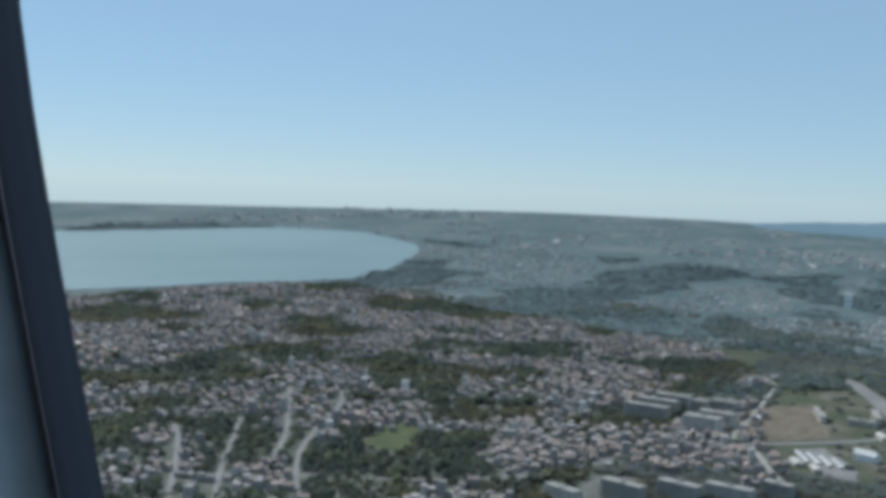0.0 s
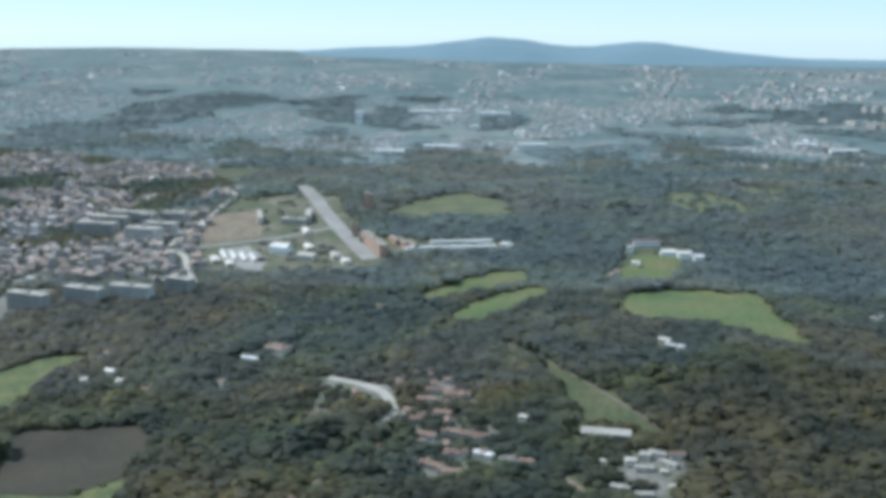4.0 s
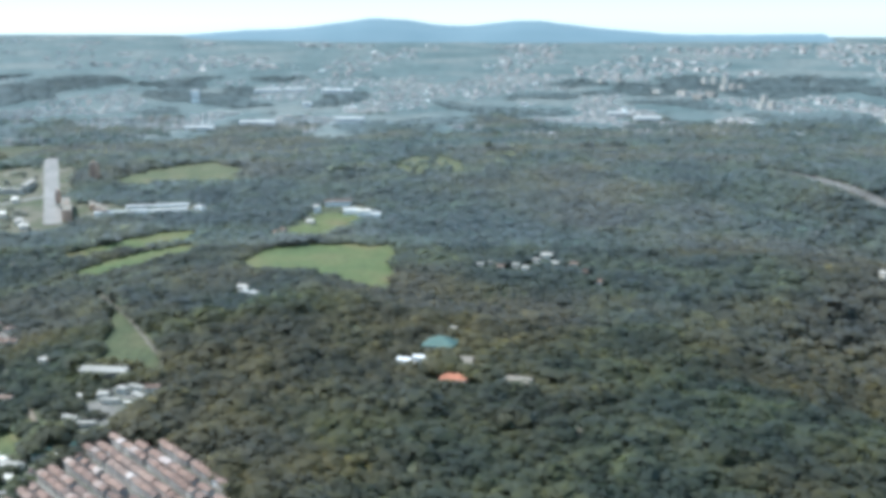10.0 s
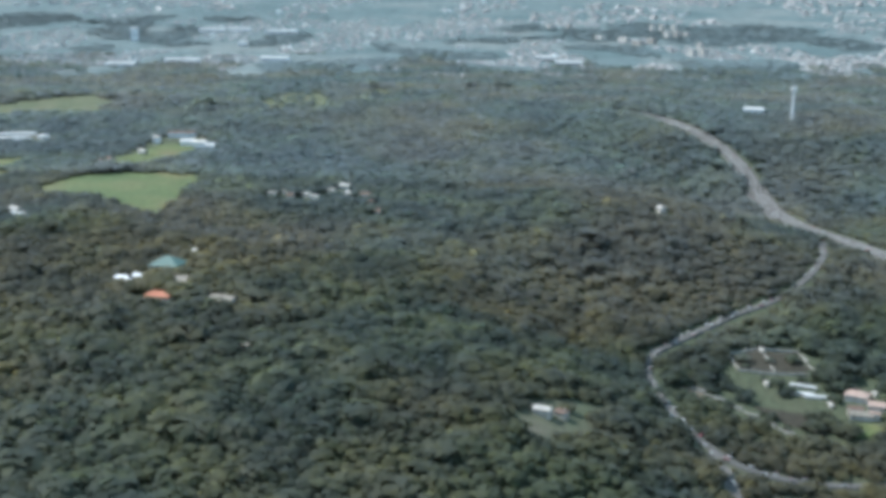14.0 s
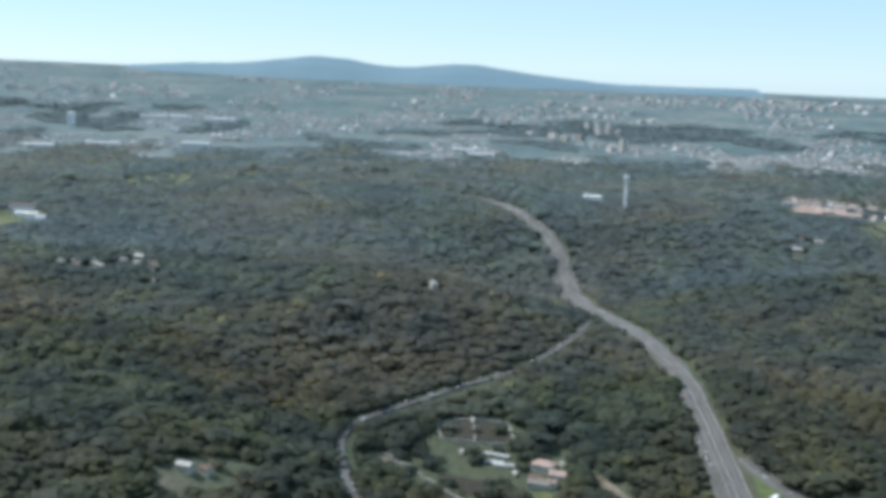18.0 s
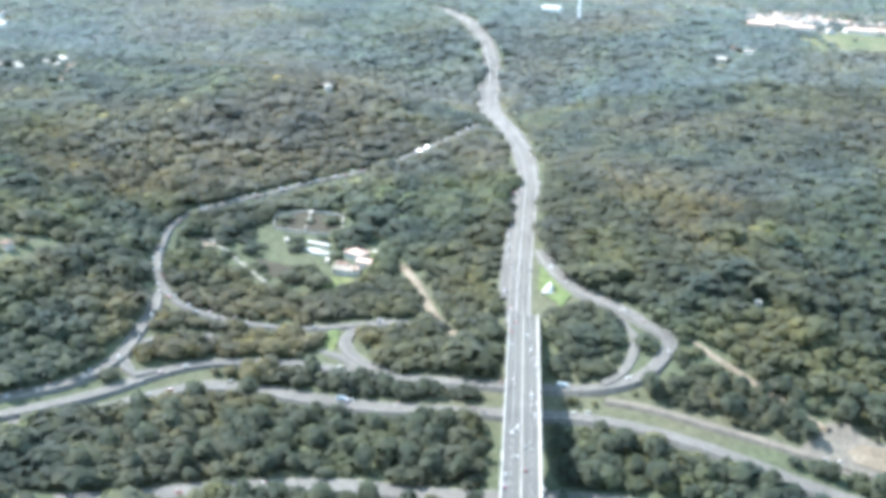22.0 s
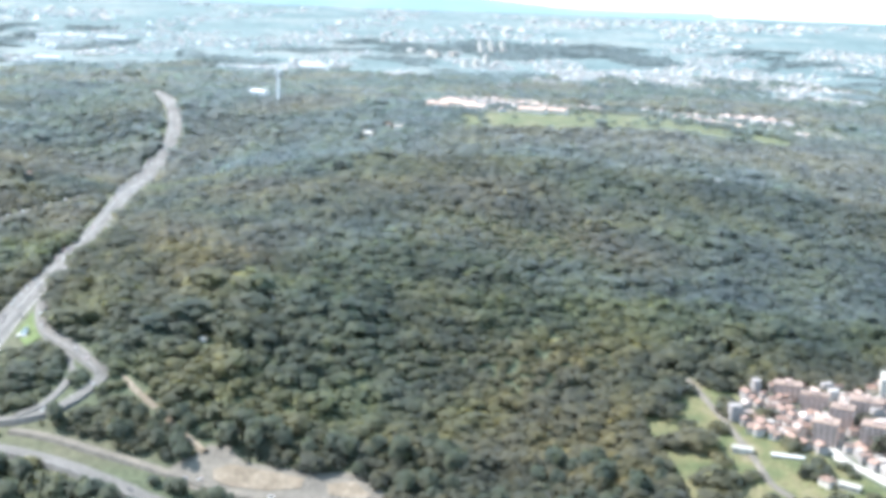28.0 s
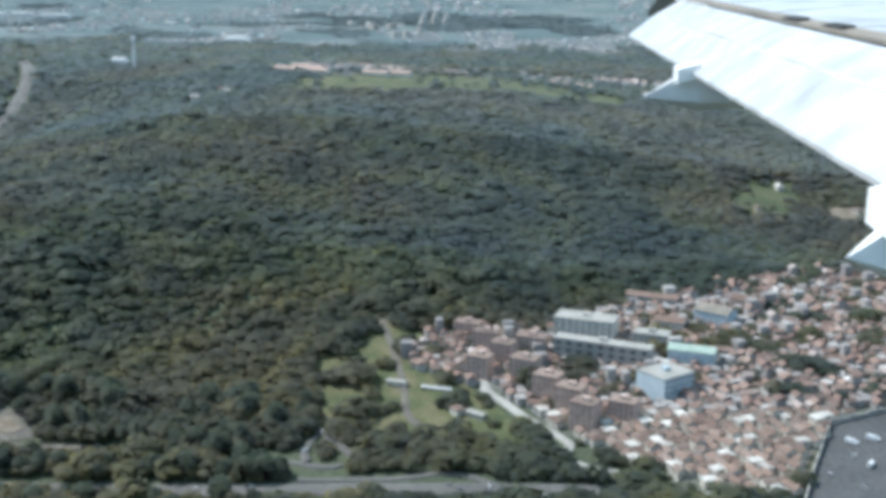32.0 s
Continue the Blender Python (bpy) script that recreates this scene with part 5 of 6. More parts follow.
def garden_wall(pts, label, high=1.3):
    """A low pale wall in straight runs that step with the land."""
    ob = thing("garden_wall", *pts[0])
    base = Vector((pts[0][0], pts[0][1], ground_z(*pts[0])))
    for (x1, y1), (x2, y2) in zip(pts, pts[1:]):
        n = max(1, int(math.hypot(x2 - x1, y2 - y1) / 8))
        for i in range(n):
            a = Vector((x1 + (x2 - x1) * i / n, y1 + (y2 - y1) * i / n))
            b = Vector((x1 + (x2 - x1) * (i + 1) / n, y1 + (y2 - y1) * (i + 1) / n))
            m = (a + b) / 2
            l = (b - a).length / 2
            part("wall_run", box_mesh("wall_run", -l, -0.35, -1.5, l, 0.35, high, "concrete", 0.05), ob, "", Matrix.Translation(-base) @ pose(m.x, m.y, ground_z(m.x, m.y), 0, 0, math.degrees(math.atan2(b.y - a.y, b.x - a.x))))
            CLEAR.append((m.x + 2, m.y, 4.0))
    return tagged(ob, label, "wall")


hall("house", -566, 688, 65, 11, 8, 2.6, 2.0, "salmon_roof", "wall", "tile-roofed house in a walled garden", "house", roof="hip", clear=8)
hall("house", -556, 695, 75, 8, 6, 2.4, 1.6, "salmon_roof", "wall", "pink-roofed annexe in a walled garden", "house", clear=8)
hall("shed", -549, 686, 80, 11, 6, 2.2, 1.2, "grey_roof", "wall", "grey-roofed barn in a walled garden", "shed", clear=8)
garden_wall([(-607, 630), (-615, 648), (-612, 668), (-589, 673), (-589, 652), (-591, 634), (-607, 630)], "pale wall round a vegetable plot")
garden_wall([(-613, 649), (-590, 652)], "pale wall across a vegetable plot", 1.1)
garden_wall([(-566, 604), (-554, 622), (-530, 651)], "long pale wall of a garden terrace")
garden_wall([(-372, 1286), (-405, 1295), (-441, 1306), (-470, 1360)], "high pale wall of an asphalt court", 2.6)
for x, y in ((-450, 185), (-429, 181), (-461, 189), (-441, 230)):
    garden_wall([(x, y), (x + 10.5, y + 10), (x + 21, y + 20)], "white wall between terraced houses", 2.2)
garden_wall([(-552, 369), (-558, 382), (-565, 393)], "white boundary wall of a compound")


def monument():
    ob = thing("monument", -522, 792)
    vs = [(-3, -2, 0), (3, -1.5, 0), (2.5, 2, 0), (-2.5, 1.5, 0), (-2.2, -1.2, 1.2), (1.5, -1.0, 1.0), (1.2, 1.2, 4.2), (-1.8, 0.9, 3.4)]
    fs = [(3, 2, 1, 0), (0, 1, 5, 4), (1, 2, 6, 5), (2, 3, 7, 6), (3, 0, 4, 7), (4, 5, 6, 7)]
    part("block", mesh_of("block", vs, fs, "white"), ob)
    part("plinth", box_mesh("plinth", -4, -3, -1, 4, 3, 0.2, "concrete", 0.1), ob, "pale stone plinth")
    CLEAR.append((-518, 794, 10))
    return tagged(ob, "angular white stone monument on grass", "monument")


monument()


def water_tower():
    ob = thing("water_tower", -1111, 756)
    bm = bmesh.new()
    bmesh.ops.create_cone(bm, cap_ends=True, segments=14, radius1=1.5, radius2=1.1, depth=26, matrix=pose(0, 0, 13))
    part("shaft", finish("shaft", bm, "white"), ob)
    bm = bmesh.new()
    bmesh.ops.create_cone(bm, cap_ends=True, segments=16, radius1=1.2, radius2=2.6, depth=2.5, matrix=pose(0, 0, 27))
    bmesh.ops.create_cone(bm, cap_ends=True, segments=16, radius1=2.6, radius2=2.2, depth=3, matrix=pose(0, 0, 29.8))
    part("tank", finish("tank", bm, "white"), ob)
    CLEAR.append((-1108, 756, 9))
    return tagged(ob, "slim white water tower above the woods", "tower")


water_tower()
hall("house", -1146, 727, 70, 18, 7, 6, 1.5, "metal_roof", "white", "white building near a water tower", "building", clear=12)


# ---- vehicles ----
def car_master():
    ob = new("car")
    bm = bmesh.new()
    pts = [(-1.15, 0.2), (1.15, 0.2), (1.18, 0.42), (1.05, 0.5), (0.5, 0.55), (-1.1, 0.58), (-1.18, 0.45)]
    sides = []
    for y in (-0.48, 0.48):
        sides.append([bm.verts.new((x, y, z)) for x, z in pts])
    bm.faces.new(sides[0])
    bm.faces.new(sides[1][::-1])
    for i in range(len(pts)):
        j = (i + 1) % len(pts)
        bm.faces.new((sides[0][j], sides[0][i], sides[1][i], sides[1][j]))
    part("body", finish("body", bm, "paint"), ob)
    top = [(0.5, 0.55), (0.2, 0.82), (-0.7, 0.84), (-1.0, 0.58)]
    vs = [(x, s * (0.44 if z < 0.7 else 0.36), z) for s in (-1, 1) for x, z in top]
    part("cabin_glass", mesh_of("cabin_glass", vs, [(0, 1, 2, 3), (7, 6, 5, 4), (0, 4, 5, 1), (2, 6, 7, 3)], "glass"), ob, "dark car windows")
    part("roof_panel", box_mesh("roof_panel", -0.72, -0.37, 0.835, 0.22, 0.37, 0.87, "paint", 0.01), ob)
    bm = bmesh.new()
    bmesh.ops.create_cone(bm, cap_ends=True, segments=10, radius1=0.18, radius2=0.18, depth=0.14, matrix=pose(0, 0, 0.18, 90))
    wheel = finish("wheel", bm, "rubber")
    for x in (-0.75, 0.75):
        for y in (-0.44, 0.44):
            part("wheel", wheel, ob, "", pose(x, y, 0))
    return tagged(ob, "small passenger car on the road", "car", "road cars")


CAR = car_master()
CARS = [0]


def park(x, y, z, heading):
    m = pose(x, y, z, 0, 0, heading)
    if CARS[0] == 0:
        CAR.matrix_basis = m
    else:
        copy_thing(CAR, m)
    CARS[0] += 1


def traffic(index, count, offsets, seed, lo=0.0, hi=1.0):
    line, _, z, side, d = ROADS[index]
    r = random.Random(seed)
    n = len(line)
    used = []
    for _ in range(count * 4):
        i = r.randrange(int(lo * n), max(int(lo * n) + 1, int(hi * n) - 1))
        o = r.choice(offsets)
        if any(abs(i - a) * 5 < 6 and abs(o - b) < 1 for a, b in used) or len(used) >= count:
            continue
        used.append((i, o))
        p = line[i] + side[i] * o
        park(p[0], p[1], z[i] + 0.03 + (0.06 - 0.06 * abs(o) / 4), math.degrees(math.atan2(d[i][1], d[i][0])) + (180 if o > 0 else 0) + r.uniform(-2, 2))


traffic(0, 66, (-5.0, -2.6, 2.6, 5.0, 6.2), 1)
traffic(1, 52, (-1.2, 1.9, 1.9, -1.9), 2)
traffic(2, 16, (-1.2, 2.1, 1.2), 3)
traffic(4, 14, (-1.4, 1.4), 4)
traffic(8, 34, (-3.0, -1.2, 1.2, 3.0), 5)
traffic(9, 6, (-1.2, 1.2), 6)
traffic(12, 5, (-1.4, 1.4), 8)
traffic(STREET, 12, (-0.8, 0.9), 18)
traffic(CORNER, 5, (-0.6, 0.7), 17)
traffic(BAYS, 14, (-0.5, 0.6), 14)
traffic(BAYS + 1, 12, (-0.5, 0.6), 15)
traffic(1, 24, (-1.9, -1.9, 1.3), 16, 0.3, 0.75)
rv = random.Random(9)
for k in range(34):
    u = (k + rv.random() * 0.7) / 34
    w = VA + (VB - VA) * u * 0.5
    o = rv.choice((-5.2, -3.4, -1.5, 1.5, 3.4, 5.2))
    ang = math.atan2(VB.y - VA.y, VB.x - VA.x)
    park(w.x - math.sin(ang) * o, w.y + math.cos(ang) * o, VTOP + 0.07, math.degrees(ang) + (180 if o > 0 else 0))


def lorry(x, y, turn, label, up=0.95, box="blue_sheet"):
    ob = thing("lorry", x, y, ground_z(x, y) + up, turn)
    part("box_body", box_mesh("box_body", -2.4, -0.65, 0.45, 1.2, 0.65, 2.0, box, 0.05), ob, "pale box body")
    part("cab", box_mesh("cab", 1.3, -0.6, 0.35, 2.3, 0.6, 1.5, "white", 0.08), ob)
    bm = bmesh.new()
    bmesh.ops.create_cone(bm, cap_ends=True, segments=10, radius1=0.3, radius2=0.3, depth=0.25, matrix=pose(0, 0, 0.3, 90))
    wheel = finish("wheel", bm, "rubber")
    for a in (-1.6, 1.7):
        for b in (-0.5, 0.5):
            part("wheel", wheel, ob, "", pose(a, b, 0))
    return tagged(ob, label, "lorry")


lorry(-451, 806, 95, "pale blue box lorry beneath the viaduct")
lorry(-436, 716, 95, "pale blue box lorry on the avenue")
for x, y, turn in ((-424, 1311, 60), (-427, 1319, 62), (-431, 1329, 60), (-405, 1314, 150)):
    lorry(x, y, turn, "white box lorry parked in an asphalt court", 0.62, "white")
for x, y in ((-398, 1299), (-414, 1310), (-395, 1318), (-388, 1308)):
    park(x, y, ground_z(x, y) + 0.62, (x * 37) % 180)


# ---- trees ----
def crowns(count, leaves, seed, spray=0.75):
    """Uneven crowns of many tilted leaf sprays set over a lumpy dome."""
    rs = np.random.RandomState(seed)
    out, soft = [], []
    f = np.arange(leaves * 3).reshape(-1, 3)
    for _ in range(count):
        u = rs.normal(size=(leaves, 3))
        u /= np.linalg.norm(u, axis=1)[:, None]
        u[:, 2] = np.where(u[:, 2] < -0.35, -u[:, 2], u[:, 2])
        r = rs.uniform(0.72, 1.02, leaves)
        for _ in range(6):
            d = rs.normal(size=3)
            d /= np.linalg.norm(d)
            r += 0.3 * np.clip(u @ d - 0.5, 0, 1) / 0.5 * rs.uniform(0.4, 1.2)
        c = u * (r * 0.85)[:, None]
        n = u + rs.normal(0, 0.3, (leaves, 3))
        n /= np.linalg.norm(n, axis=1)[:, None]
        a = np.cross(n, rs.normal(size=(leaves, 3)))
        a /= np.linalg.norm(a, axis=1)[:, None]
        b = np.cross(n, a)
        v = []
        for k in range(3):
            w = k * 2.094 + rs.uniform(-0.35, 0.35, leaves)
            q = spray * rs.uniform(0.7, 1.2, leaves)
            v.append(c + a * (np.cos(w) * q)[:, None] + b * (np.sin(w) * q)[:, None])
        out.append(np.stack(v, 1).reshape(-1, 3))
        g = u + np.array((0, 0, 0.95)) + rs.normal(0, 0.16, (leaves, 3))
        soft.append(np.repeat(g / np.linalg.norm(g, axis=1)[:, None], 3, axis=0))
    return out, soft, f


def in_any(px, py, polys):
    hit = np.zeros(len(px), bool)
    for p in polys:
        hit |= inside(px, py, p)
    return hit


OPEN = [f[0] for f in FIELDS if f[0] not in (F14, F11, F15, F5, F6)] + [LOT, COURT, EARTH]
THIN = [g for k, g in enumerate(GARDENS) if k != 1] + [F15, F5, F6, INSTITUTE]
BUILT = [TOWN, TOWN_N, ESTATE, VILLAGE, VILLAGE_E, CITY, CITY_E]


def clear_of_houses(px, py, gap):
    ok = np.ones(len(px), bool)
    for a, b in TAKEN:
        k = np.where((np.abs(px - a) < gap) & (np.abs(py - b) < gap))[0]
        ok[k] &= (px[k] - a) ** 2 + (py[k] - b) ** 2 > gap * gap
    return ok


def patches(px, py):
    return np.array([noise.noise(Vector((x * 0.0045, y * 0.0075, 5))) + 0.35 * noise.noise(Vector((x * 0.016, y * 0.02, 9))) for x, y in zip(px, py)])


BELTS = [[(-689, -290), (-716, -293), (-744, -279), (-761, -266), (-770, -247), (-747, -232), (-720, -227), (-681, -244), (-654, -254), (-658, -274)], [(-472, 31), (-486, 44), (-495, 60), (-502, 80), (-513, 101), (-523, 121), (-510, 124), (-492, 107), (-472, 81), (-466, 51)], [(-788, -508), (-853, -483), (-839, -407), (-779, -376), (-737, -463)], [(-1054, -555), (-1093, -529), (-1124, -468), (-1038, -431), (-999, -516)], [(-1153, -631), (-1249, -641), (-1237, -602), (-1112, -548), (-1054, -555)], [(-1380, -760), (-1480, -800), (-1560, -640), (-1480, -520), (-1400, -600)], [(-1250, -960), (-1330, -900), (-1240, -760), (-1180, -820)]]


def wood_density(px, py):
    """Woods everywhere but thin in the built-up land."""
    d = np.where(in_any(px, py, BUILT), 0.14, 1.0)
    city = in_any(px, py, [CITY, CITY_E])
    v = patches(px, py)
    d = np.where(city, np.where(v < -0.06, 1.0, 0.2), d)
    d = np.where(in_any(px, py, [VILLAGE]), 0.45, d)
    d = np.where(in_any(px, py, [VILLAGE_E]), 0.3, d)
    d = np.where(in_any(px, py, BELTS), 1.0, d)
    d = np.where(in_any(px, py, [ESTATE]), 0.06, d)
    d = np.where(in_any(px, py, THIN), 0.12, d)
    d = np.where(in_any(px, py, [GARDENS[1]]), 0.24, d)
    return np.where(in_any(px, py, [INSTITUTE, F11]), 0.045, np.where(in_any(px, py, [F14]), 0.2, d))


def tree_spots(x0, x1, y0, y1, step, seed, keep):
    rs = np.random.RandomState(seed)
    gx, gy = np.meshgrid(np.arange(x0, x1, step), np.arange(y0, y1, step))
    px = (gx + rs.uniform(-0.62, 0.62, gx.shape) * step).ravel()
    py = (gy + rs.uniform(-0.62, 0.62, gy.shape) * step).ravel()
    k = keep(px, py)
    px, py = px[k], py[k]
    k = (rs.uniform(0, 1, len(px)) < wood_density(px, py)) & ~in_any(px, py, OPEN) & ~in_any(np.where(px < -760, px - 8, px - 2), py, OPEN)
    px, py = px[k], py[k]
    k = clear_of_roads(px, py, 1.5) & clear_of_roads(np.where(px < -560, px - 6.5, px - 2.6), py, 0.7)
    px, py = px[k], py[k]
    k = clear_of_houses(px, py, 4.2)
    for a, b, r in CLEAR:
        near = np.where((np.abs(px - a) < r) & (np.abs(py - b) < r))[0]
        k[near] &= (px[near] - a) ** 2 + (py[near] - b) ** 2 > r * r
    return px[k], py[k]


def forest(name, px, py, leaves, seed, size, label, mat="leaf", flat=0.8, spread=0.25, spray=0.75):
    """Many crowns in one mesh, of uneven size, tallest where the stand is old."""
    rs = np.random.RandomState(seed)
    protos, soft, f = crowns(12, leaves, seed, spray)
    n = len(px)
    z = land(px, py)
    big = np.array([noise.noise(Vector((x * 0.012, y * 0.012, 1))) for x, y in zip(px, py)])
    s = size * (0.9 + 0.5 * big) * np.exp(np.clip(rs.normal(0, spread, n), -1, 0.9))
    tall = s * rs.uniform(0.8, 1.3, n)
    a = rs.uniform(0, 6.28, n)
    c, d = np.cos(a) * s, np.sin(a) * s
    lift = (0.9 + 0.9 * big) * min(1.0, size / 3)
    kind = rs.randint(12, size=n)
    verts, tris, turned, at = [], [], [], 0
    for k in range(12):
        i = np.where(kind == k)[0]
        p = protos[k]
        q = np.empty((len(i), len(p), 3))
        q[:, :, 0] = p[None, :, 0] * c[i, None] - p[None, :, 1] * d[i, None] + px[i, None]
        q[:, :, 1] = p[None, :, 0] * d[i, None] + p[None, :, 1] * c[i, None] + py[i, None]
        q[:, :, 2] = p[None, :, 2] * tall[i, None] * flat + (z[i] + tall[i] * 0.55 * flat + lift[i])[:, None]
        verts.append(q.reshape(-1, 3))
        g = soft[k]
        h = np.empty(q.shape, np.float32)
        ca, sa = np.cos(a[i])[:, None], np.sin(a[i])[:, None]
        h[:, :, 0] = g[None, :, 0] * ca - g[None, :, 1] * sa
        h[:, :, 1] = g[None, :, 0] * sa + g[None, :, 1] * ca
        h[:, :, 2] = g[None, :, 2]
        turned.append(h.reshape(-1, 3))
        tris.append((f[None] + at + (np.arange(len(i)) * len(p))[:, None, None]).reshape(-1, 3))
        at += len(i) * len(p)
    me = mesh_fast(name, np.concatenate(verts), np.concatenate(tris), mat, np.concatenate(turned))
    return tagged(new(name, me), label, "woods", kind="stuff")


# single trees along the near edge of the view, then the woods behind
px, py = tree_spots(-470, -345, 640, 1100, 3.7, 21, lambda x, y: x > -460)
pick = np.random.RandomState(3).permutation(len(px))
FIRST = pick[:290]
TREES = []
for k in range(6):
    rs = np.random.RandomState(40 + k)
    ob = new("tree")
    s = (2.6, 3.2, 3.6, 4.0, 2.9, 4.6)[k]
    p, soft, f = crowns(1, 150, 60 + k, 0.34)
    q = p[0] * s
    q[:, 2] = p[0][:, 2] * s * 1.15 + s * 1.25
    part("crown", mesh_fast("crown", q, f, "leaf", soft[0]), ob)
    bm = bmesh.new()
    bmesh.ops.create_cone(bm, cap_ends=True, segments=7, radius1=0.09 * s, radius2=0.04 * s, depth=s * 1.3, matrix=pose(0, 0, s * 0.55))
    for a in range(4):
        bmesh.ops.create_cone(bm, cap_ends=True, segments=5, radius1=0.035 * s, radius2=0.012 * s, depth=s * 0.9, matrix=pose(0, 0, s * 0.9, 0, 0, a * 90 + 20) @ pose(0.28 * s, 0, 0.2 * s, 0, 48))
    part("trunk", finish("trunk", bm, "bark"), ob, "brown bark trunk with limbs")
    tagged(ob, ("dense rounded green tree in the valley", "broad dark green tree in the valley", "olive-green spreading tree by a road", "tall full-crowned tree in the valley", "small bushy tree in the valley", "large spreading tree by the road")[k], "tree", "valley trees")
    TREES.append(ob)
for n, i in enumerate(FIRST):
    m = pose(px[i], py[i], ground_z(px[i], py[i]) - 0.1, 0, 0, (i * 77) % 360)
    if n < 6:
        TREES[n].matrix_basis = m
    else:
        copy_thing(TREES[n % 6], m)
rest = pick[290:]
forest("woods", px[rest], py[rest], 90, 5, 3.0, "dense mixed trees filling the valley", flat=0.58, spread=0.38, spray=0.42)
near = lambda x, y: ~((x > -460) & (y > 640) & (y < 1100) & (x < -345))
px, py = tree_spots(-860, -320, -260, 1500, 4.5, 22, near)
# Trees farther off switch to the leaf colours that carry haze.
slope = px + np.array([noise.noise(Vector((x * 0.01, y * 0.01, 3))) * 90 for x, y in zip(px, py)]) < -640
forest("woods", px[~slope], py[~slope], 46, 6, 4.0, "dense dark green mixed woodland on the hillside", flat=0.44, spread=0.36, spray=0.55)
forest("woods", px[slope], py[slope], 32, 7, 3.8, "dense muted green woodland on the upper slope", "slope_haze_leaf", flat=0.38, spread=0.32, spray=0.65)
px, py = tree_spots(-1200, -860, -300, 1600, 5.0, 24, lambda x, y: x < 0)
forest("woods", px, py, 22, 8, 4.0, "dense dark green woodland on the plateau", "plateau_haze_leaf", flat=0.32, spread=0.28, spray=0.78)
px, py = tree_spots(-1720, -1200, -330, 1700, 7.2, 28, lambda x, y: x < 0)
forest("woods", px, py, 16, 9, 5.0, "far woodland edge on the plateau", "plateau_haze_leaf", flat=0.32, spray=0.8)
px, py = tree_spots(-2300, -560, -1500, -300, 8.0, 25, lambda x, y: inside(x, y, CITY) | inside(x, y, CITY_E))
forest("woods", px, py, 16, 10, 4.1, "trees between city houses", flat=0.6, spray=0.7)

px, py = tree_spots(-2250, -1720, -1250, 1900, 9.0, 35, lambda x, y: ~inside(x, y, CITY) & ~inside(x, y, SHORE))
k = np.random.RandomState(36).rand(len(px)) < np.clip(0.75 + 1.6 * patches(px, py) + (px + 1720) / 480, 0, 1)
forest("woods", px[k], py[k], 14, 37, 5.4, "thinning woods where the plateau meets the plain", "plateau_haze_leaf", flat=0.35, spray=0.75)
px, py = tree_spots(-320, 320, -250, 1500, 13.0, 38, lambda x, y: x > -320)
forest("woods", px, py, 12, 39, 7.0, "woods on the near side of the valley", flat=0.6, spray=0.85)

# ---- far town, too many to count ----
def far_town(name, spots, label, size=(5, 9), high=(3, 7), seed=1, roofs="far_roof", wall="far_wall", flats=0.25, angles=(0.3, 0.35, 1.9)):
    rs = np.random.RandomState(seed)
    wv, wf, rv, rf = [], [], [], []
    for x, y in spots:
        w, d = rs.uniform(*size), rs.uniform(*size) * 0.8
        h = rs.uniform(*high) * (2.2 if rs.rand() < 0.06 and flats > 0.2 else 1)
        a = rs.choice(angles) + rs.uniform(-0.15, 0.15) * (1 if len(angles) > 2 else 0.2)
        c, s = math.cos(a), math.sin(a)
        z = ground_z(x, y)
        flat = h > 7 or rs.rand() < flats
        n = len(wv)
        for kz in (-2, h):
            for kx, ky in ((-1, -1), (1, -1), (1, 1), (-1, 1)):
                u, v = kx * w / 2, ky * d / 2
                wv.append((x + c * u - s * v, y + s * u + c * v, z + kz))
        wf += [(n, n + 1, n + 5, n + 4), (n + 1, n + 2, n + 6, n + 5), (n + 2, n + 3, n + 7, n + 6), (n + 3, n, n + 4, n + 7), (n + 4, n + 5, n + 6, n + 7)]
        if flat:
            continue
        gv, gf = gable(w, d, h, d * 0.28, 0.2)
        m = len(rv)
        rv += [(x + c * u - s * v, y + s * u + c * v, z + q) for u, v, q in gv]
        rf += [tuple(m + i for i in f) for f in gf]
    ob = tagged(new(name, mesh_of(name, wv, wf, wall)), label, "town", kind="stuff")
    tagged(part("roofs", mesh_of("roofs", rv, rf, roofs), ob, "tiled roofs"), kind="stuff")
    return ob


def spots_in(poly, step, seed, prob=1.0):
    rs = np.random.RandomState(seed)
    xs, ys = [p[0] for p in poly], [p[1] for p in poly]
    gx, gy = np.meshgrid(np.arange(min(xs), max(xs), step), np.arange(min(ys), max(ys), step))
    x = (gx + rs.uniform(-0.35, 0.35, gx.shape) * step).ravel()
    y = (gy + rs.uniform(-0.35, 0.35, gy.shape) * step).ravel()
    k = inside(x, y, poly) & (rs.rand(len(x)) < prob)
    x, y = x[k], y[k]
    k = clear_of_houses(x, y, 7.0) & clear_of_roads(x, y, 2.0)
    if poly is CITY or poly is CITY_E:
        k &= (patches(x, y) > -0.05) & ~in_any(x, y, BELTS)
    return list(zip(x[k], y[k]))


far_town("town_houses", town_rest + spots_in([(-300, 1480), (-600, 1480), (-640, 1800), (-300, 1800)], 7, 31), "dense tile-roofed houses of a hillside town", (3.4, 6), (2.0, 3.6), seed=2, roofs="town_roof")
far_town("estate_houses", estate_rest, "dense pink-roofed terraced houses", (4, 5), (3, 3.6), seed=8, roofs="town_roof", flats=0.0, angles=(0.761, 0.761 + math.pi))
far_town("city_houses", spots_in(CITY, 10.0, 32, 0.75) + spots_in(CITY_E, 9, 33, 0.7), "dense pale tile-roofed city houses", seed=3)
